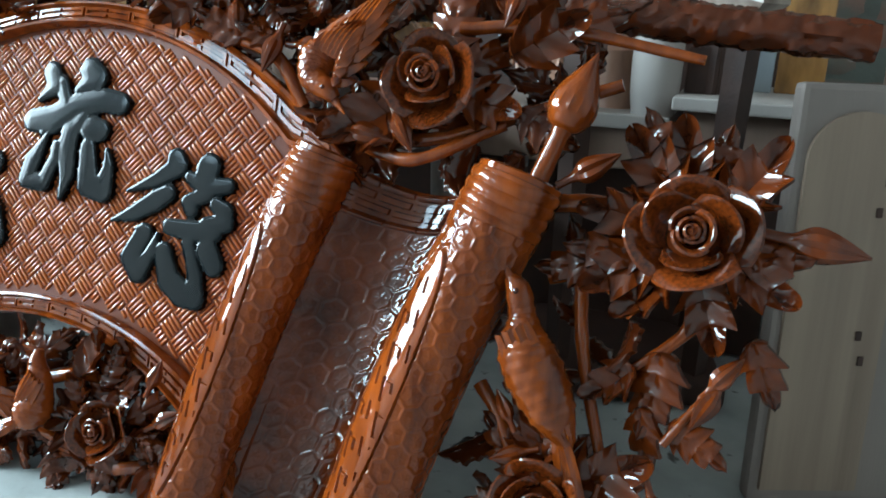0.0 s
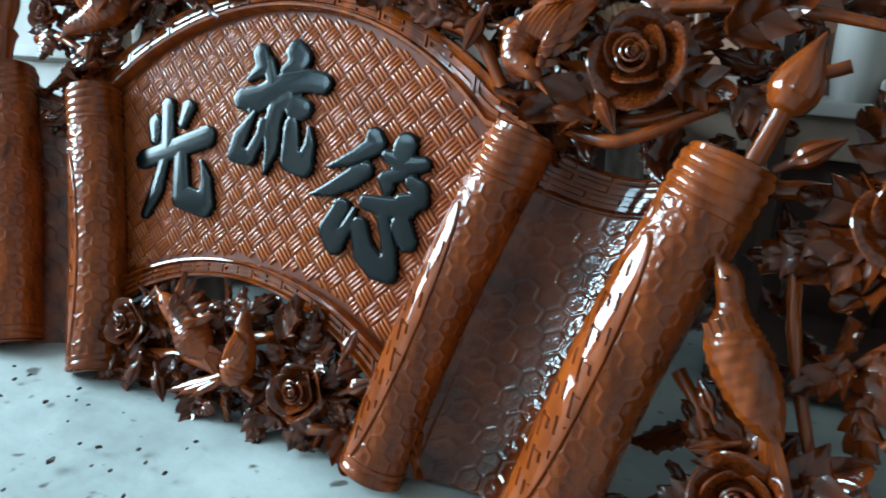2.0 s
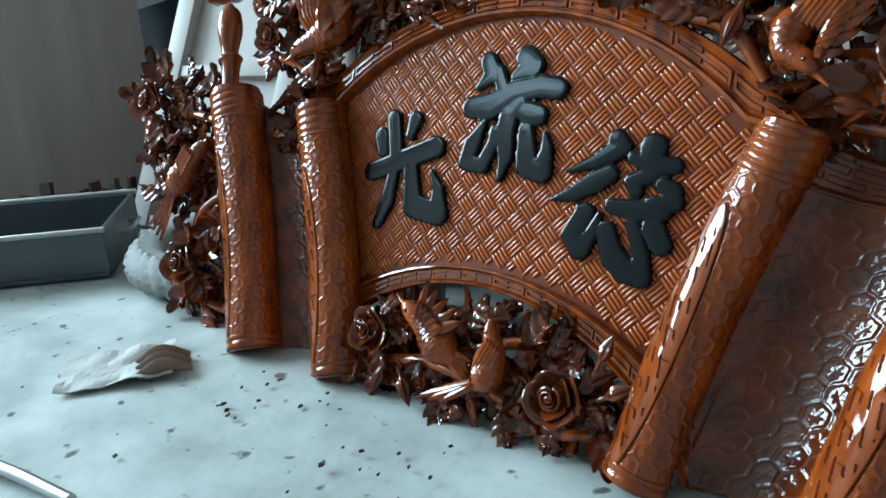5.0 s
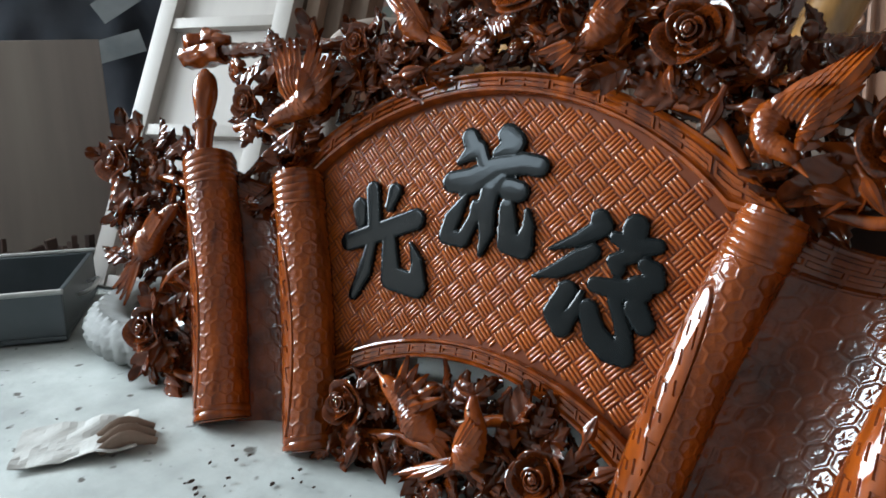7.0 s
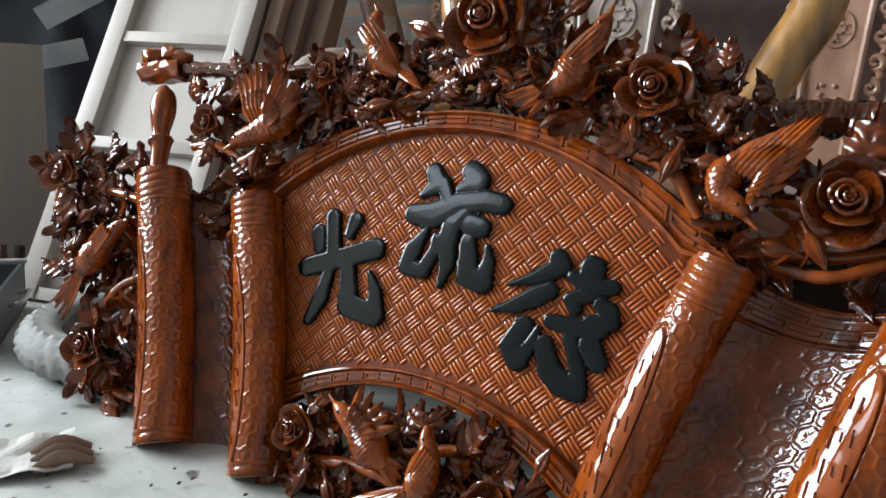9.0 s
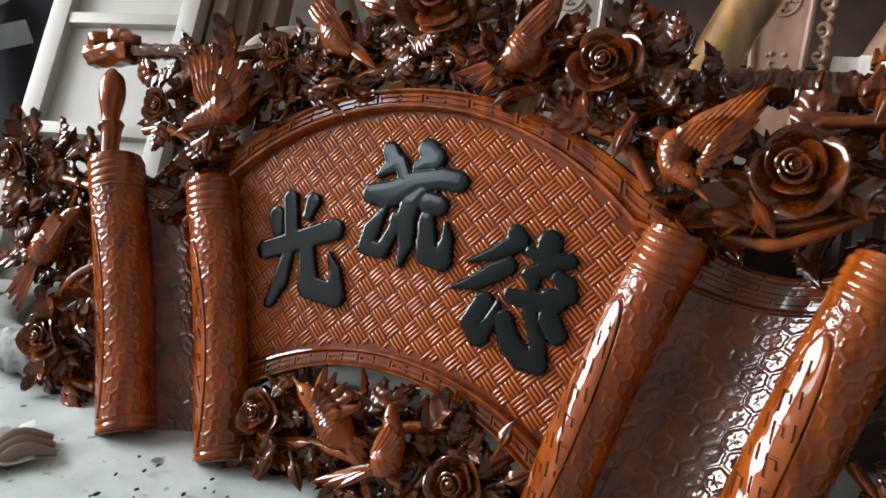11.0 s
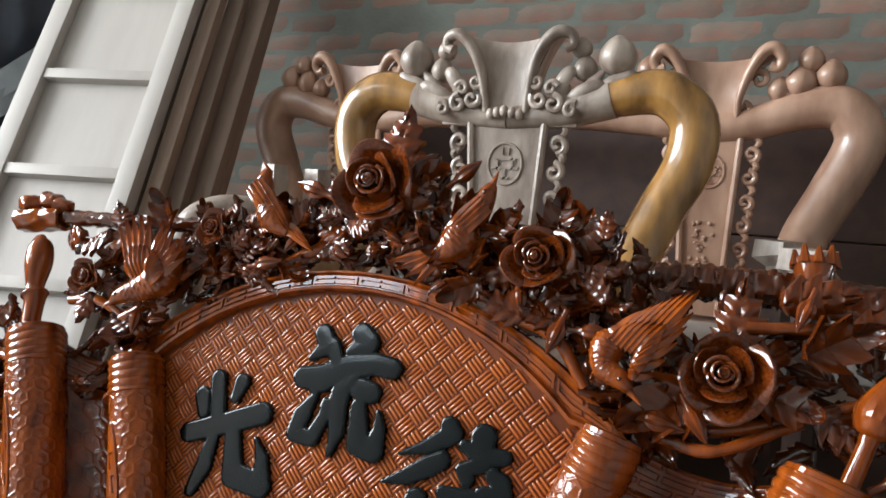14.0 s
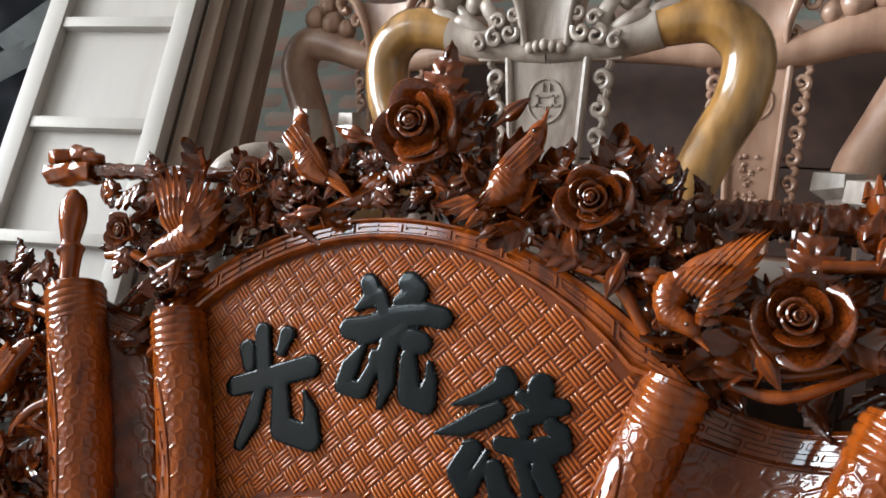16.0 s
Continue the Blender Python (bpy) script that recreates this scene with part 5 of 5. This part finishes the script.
# ---- the cluttered corner ----
sheet = Geo().box((-1.35, -0.009, 0.0), (0.62, 0.009, 0.72), 0.003)
solo("plywood_sheet", sheet, BOARD, "dusty grey-brown plywood sheet standing on edge", "board", Matrix.Translation((-3.13, 0.82, 0.002)) @ pose(0, 0, 0, 0, 0, 63) @ pose(0, 0, 0, -8, 0, 0), smooth=False)


def crumpled(wide, high, amp, seed, n=46):
    X, Z = np.meshgrid(np.linspace(-wide / 2, wide / 2, n), np.linspace(0, high, n))
    Y = np.array([[amp * (noise.noise((x * 3 + seed, z * 2, seed)) + 0.6 * noise.noise((x * 8, z * 5 + seed, 1.0))) for x, z in zip(a, b)] for a, b in zip(X, Z)])
    g = Geo()
    f = np.stack([X, Y, Z], -1)
    b2 = f.copy()
    b2[..., 1] += 0.006
    g.grid(f).grid(b2)
    return g


solo("tarpaulin", crumpled(1.5, 1.75, 0.10, 2.0), TARP, "dark blue crumpled tarpaulin hanging in the corner", "tarpaulin", Matrix.Translation((-3.45, 1.75, 0.004)) @ pose(0, 0, 0, 0, 0, 60))
for k, (x, z, ang, L) in enumerate(((-0.30, 0.95, 60, 0.5), (-0.02, 0.82, 58, 0.42), (0.20, 1.02, 50, 0.5), (-0.15, 0.64, 75, 0.3), (0.16, 0.60, 110, 0.26), (0.33, 0.80, 65, 0.3))):
    st = crumpled(0.09, L, 0.035, 3.0 + k, 16)
    solo("plastic_strip", st, FOIL, "creased strip of pale plastic film on the tarpaulin", "plastic film", Matrix.Translation((-3.45, 1.75, 0)) @ pose(0, 0, 0, 0, 0, 60) @ pose(x, -0.13, z, 0, ang, 0), group="plastic strips on the tarpaulin")
solo("side_board", Geo().box((-0.25, -0.012, 0.0), (0.25, 0.012, 1.7), 0.004), BOARD, "tall reddish-brown board standing in the corner", "board", Matrix.Translation((-3.75, 1.22, 0.002)) @ pose(0, 0, 0, -3, 0, 62), smooth=False)

crate = thing("crate", "low grey steel tray on the concrete floor", "tray", pose(-2.44, 0.60, 0.004, 0, 0, 50))
part("base", Geo().box((-0.34, -0.20, 0.0), (0.34, 0.20, 0.012), 0.003), STEEL, crate, smooth=False)
for lo, hi in (((-0.34, -0.20, 0.012), (0.34, -0.188, 0.120)), ((-0.34, 0.188, 0.012), (0.34, 0.20, 0.120)), ((-0.34, -0.188, 0.012), (-0.328, 0.188, 0.120)), ((0.328, -0.188, 0.012), (0.34, 0.188, 0.120))):
    part("side", Geo().box(lo, hi, 0.003), STEEL, crate, smooth=False)
for y in (-0.205, 0.205):
    part("rim", Geo().tube([(-0.345, y, 0.123), (0.345, y, 0.123)], [0.007, 0.007], 8), BRIGHT, crate, "bright worn rim")
part("handle", Geo().tube([(0.345, -0.06, 0.07), (0.375, -0.05, 0.08), (0.375, 0.05, 0.08), (0.345, 0.06, 0.07)], [0.006, 0.006, 0.006, 0.006], 8, steps=16), BRIGHT, crate)

tyre = thing("tyre", "worn grey motorbike tyre lying on the floor", "tyre", pose(-1.83, 0.965, 0.0))
ring = Geo()
U, V = np.meshgrid(np.linspace(0, 2 * np.pi, 120, endpoint=False), np.linspace(0.18 * np.pi, 1.82 * np.pi, 25) - np.pi, indexing="ij")
tread = 0.008 * ((np.sin(U * 40 + 5 * np.abs(V)) > 0.15) & (np.abs(V) < 1.3)) 
Rr = 0.225 + (0.050 + tread) * np.cos(V)
ring.grid(np.stack([Rr * np.cos(U), Rr * np.sin(U), 0.052 + (0.046 + tread) * np.sin(V)], -1), closed_v=True)
part("tread", ring, RUBBER, tyre, "blocky worn tread")
inner = Geo()
U2, V2 = np.meshgrid(np.linspace(0, 2 * np.pi, 80, endpoint=False), np.linspace(-1, 1, 5), indexing="ij")
inner.grid(np.stack([(0.186 + 0.01 * V2 ** 2) * np.cos(U2), (0.186 + 0.01 * V2 ** 2) * np.sin(U2), 0.052 + 0.026 * V2], -1), closed_v=True)
part("inner_wall", inner, RUBBER, tyre)

r4 = random.Random(21)
pile = Geo()
for k in range(46):
    h = r4.uniform(0.03, 0.14)
    m = pose(r4.uniform(-0.32, 0.32), r4.uniform(-0.12, 0.12), 0.0, r4.uniform(-12, 12), r4.uniform(-14, 14), r4.uniform(0, 180))
    pile.box((-r4.uniform(0.01, 0.03), -0.008, 0), (r4.uniform(0.01, 0.03), 0.008, h), 0.002, m)
solo("offcuts", pile, DARKWOOD_AND_SHADE, "heap of dark wooden offcuts by the tray", "offcuts", pose(-2.60, 1.02, 0.002, 0, 0, 60), kind="stuff", smooth=False)

paper = Geo()
X, Y = np.meshgrid(np.linspace(-0.10, 0.10, 16), np.linspace(-0.075, 0.075, 14))
Z = np.array([[0.010 + 0.018 * abs(noise.noise((x * 14, y * 16, 4.0))) + 0.10 * max(0, x - 0.05) for x, y in zip(a, b)] for a, b in zip(X, Y)])
paper.grid(np.stack([X, Y, Z], -1)).grid(np.stack([X, Y, Z - 0.002], -1))
solo("paper", paper, PAPER, "crumpled sheet of pale sandpaper on the floor", "paper", pose(-1.56, 0.475, -0.004, 0, 0, 55), smooth=False)
rag = Geo()
for k in range(3):
    rag.tube([(-0.045, 0.03 * k - 0.03, 0.008), (0.0, 0.03 * k - 0.025, 0.022), (0.05, 0.03 * k - 0.03, 0.008)], [0.008, 0.015, 0.006], 8, steps=8, flat=0.6)
solo("rag", rag, PLANK, "small brown twisted rag beside the paper", "rag", pose(-1.49, 0.525, 0.0, 0, 0, 60))

chips = [leaf_geo(0.030, 0.008, 0.006, 1, n=3).mesh("wood_chip", DARKWOOD_AND_SHADE), leaf_geo(0.022, 0.006, -0.004, 1, n=3).mesh("wood_chip", DARKWOOD_AND_SHADE)]
for k in range(44):
    spread = r4.random()
    x, y = (-1.19 + r4.gauss(0, 0.10), 0.55 + r4.gauss(0, 0.05)) if spread < 0.45 else ((-0.92 + r4.gauss(0, 0.10), 0.52 + r4.gauss(0, 0.07)) if spread < 0.75 else (r4.uniform(-1.7, -0.6), r4.uniform(0.2, 0.66)))
    solo("wood_chip", chips[k % 2], DARKWOOD_AND_SHADE, "small dark carving chip on the floor", "wood chip", pose(x, y, 0.004, -86, r4.uniform(0, 360), 0) @ Matrix.Scale(r4.uniform(0.14, 0.42), 4), group="chips on the floor")

rod = Geo().tube([(-1.50, 0.17, 0.012), (-1.36, 0.20, 0.014), (-1.22, 0.222, 0.012)], [0.010, 0.010, 0.009], 12, steps=10)
solo("steel_rod", rod, BRIGHT, "bright steel rod lying on the floor", "rod")
for k in range(5):
    solo("wood_scrap", Geo().box((-0.02, -0.008, 0), (0.02, 0.008, 0.014), 0.003), PLANK, "little scrap of wood by the rod", "wood scrap", pose(-1.02 + 0.05 * k, 0.34 + 0.02 * (k % 2), 0.0, 0, 0, 40 * k), group="scraps on the floor", smooth=False)

# ---- at the other end: table, column, boards ----
table = thing("low_table", "low table with a pale dusty plank top", "table", pose(0.0, 1.62, 0))
part("tabletop", Geo().box((-0.16, -0.16, 0.488), (0.12, 0.30, 0.512), 0.004), PALE, table, smooth=False)
part("tabletop", Geo().box((-0.62, -0.10, 0.440), (-0.165, 0.30, 0.468), 0.004), PALE, table, smooth=False)
part("apron", Geo().box((-0.60, -0.08, 0.36), (0.10, -0.05, 0.439), 0.004), PLANK, table, smooth=False)
part("apron", Geo().box((-0.14, -0.13, 0.42), (0.10, -0.10, 0.487), 0.004), PLANK, table, smooth=False)
# added dark panels in place of the shade beneath the table
part("front_shade_panel", Geo().box((-0.545, -0.045, 0.004), (0.05, -0.030, 0.358), 0.002), DARKWOOD_AND_SHADE, table, "added dark panel standing in for the shade under the table", smooth=False)
part("back_shade_panel", Geo().box((-0.62, 0.27, 0.004), (0.12, 0.285, 0.436), 0.002), DARKWOOD_AND_SHADE, table, "added dark panel standing in for the shade under the table", smooth=False)
part("side_shade_panel", Geo().box((0.105, -0.10, 0.004), (0.118, 0.268, 0.486), 0.002), DARKWOOD_AND_SHADE, table, smooth=False)
for x, y in ((-0.58, -0.05), (0.08, -0.11), (-0.58, 0.26), (0.08, 0.26)):
    part("leg", Geo().box((x - 0.03, y - 0.03, 0.004), (x + 0.03, y + 0.03, 0.439 if x < 0 else 0.487), 0.005), PLANK, table, smooth=False)
solo("column", Geo().tube([(0, 0, 0), (0, 0, 0.05), (0, 0, 0.12), (0, 0, 0.150), (0, 0, 0.156)], [0.040, 0.046, 0.047, 0.044, 0.036], 24, steps=20), PALE, "short pale turned wooden column on the table", "column", pose(-0.203, 1.56, 0.468))
solo("dark_block", Geo().box((-0.03, -0.03, 0), (0.03, 0.03, 0.13), 0.004), DARKWOOD_AND_SHADE, "dark square wooden block beside the column", "wood block", pose(-0.12, 1.60, 0.468), smooth=False)
solo("board", Geo().box((-0.045, -0.012, 0), (0.045, 0.012, 0.19), 0.003), GOLDWOOD, "short honey-coloured board standing on the table", "board", pose(0.055, 1.74, 0.512), smooth=False)
solo("board", Geo().box((-0.04, -0.012, 0), (0.04, 0.012, 0.13), 0.003), FOIL, "small greenish-grey board standing on the table", "board", pose(-0.035, 1.74, 0.512), smooth=False)
solo("post", Geo().box((-0.035, -0.035, 0), (0.035, 0.035, 1.6), 0.005), PLANK, "upright brown wooden post", "post", pose(0.25, 1.80, 0.002), smooth=False)
panel = thing("standing_panel", "grey-brown wooden door panel with an arched field", "panel", pose(0.185, 1.125, 0.002, -3, 0, 24))
part("board", Geo().box((-0.165, -0.014, 0.0), (0.30, 0.014, 0.570), 0.008), BOARD, panel, smooth=False)
arch = Geo()
A = np.linspace(0, np.pi, 20)
rim = [(-0.083 + 0.068 * math.cos(a), 0.475 + 0.062 * math.sin(a)) for a in A]
poly = [(-0.015, 0.02)] + rim + [(-0.151, 0.02)]
fr = [(x, -0.020, z) for x, z in poly]
bk = [(x, -0.010, z) for x, z in poly]
n = len(poly)
arch.add(fr + bk, [tuple(range(n)), tuple(range(2 * n - 1, n - 1, -1))] + [(i, (i + 1) % n, n + (i + 1) % n, n + i) for i in range(n)])
part("arched_field", arch, FIELD, panel, smooth=False)
for x, z in ((-0.046, 0.445), (-0.052, 0.405), (-0.052, 0.24), (-0.044, 0.205)):
    part("peg_hole", Geo().box((x, -0.0225, z), (x + 0.008, -0.0195, z + 0.013), 0.001), DARKWOOD_AND_SHADE, panel, smooth=False)

# ---- bricks of the wall ----


def brick_mesh(seed):
    r = random.Random(seed)
    g = Geo()
    X, Z = np.meshgrid(np.linspace(-1, 1, 7), np.linspace(-1, 1, 4))
    jit = np.array([[r.uniform(-1, 1) for _ in row] for row in X])
    rim = (np.abs(X) > 0.95) | (np.abs(Z) > 0.95)
    Y = np.where(rim, 0.002, -0.0060 + 0.003 * jit)
    g.grid(np.stack([0.112 * X + 0.006 * jit, Y, 0.0345 * Z + 0.004 * np.roll(jit, 2, 1)], -1))
    return g


brick_geos = [brick_mesh(k) for k in range(6)]
brick_meshes = [g.mesh("brick", BRICK) for g in brick_geos]
rest = Geo()
r5 = random.Random(33)
count = 0
for row in range(0, 42):
    z = 0.04 + row * 0.074
    for col in range(-27, 11):
        x = col * 0.234 + (row % 2) * 0.117 + r5.uniform(-0.006, 0.006)
        if r5.random() < 0.06 or not LEFT_X + 0.25 < x < RIGHT_X - 0.25:
            continue
        m = pose(x, WALL_Y, z + r5.uniform(-0.003, 0.003), 0, r5.uniform(-0.8, 0.8), 0)
        k = r5.randrange(6)
        if 0.75 < z < 1.75 and -2.6 < x < 0.6 and count < 300:
            count += 1
            br = new("brick", brick_meshes[k])
            br.parent = wall_north
            br.matrix_basis = m
        else:
            rest.add(brick_geos[k].v, brick_geos[k].f, m)
part("brick_courses", rest, BRICK, wall_north, kind="stuff")
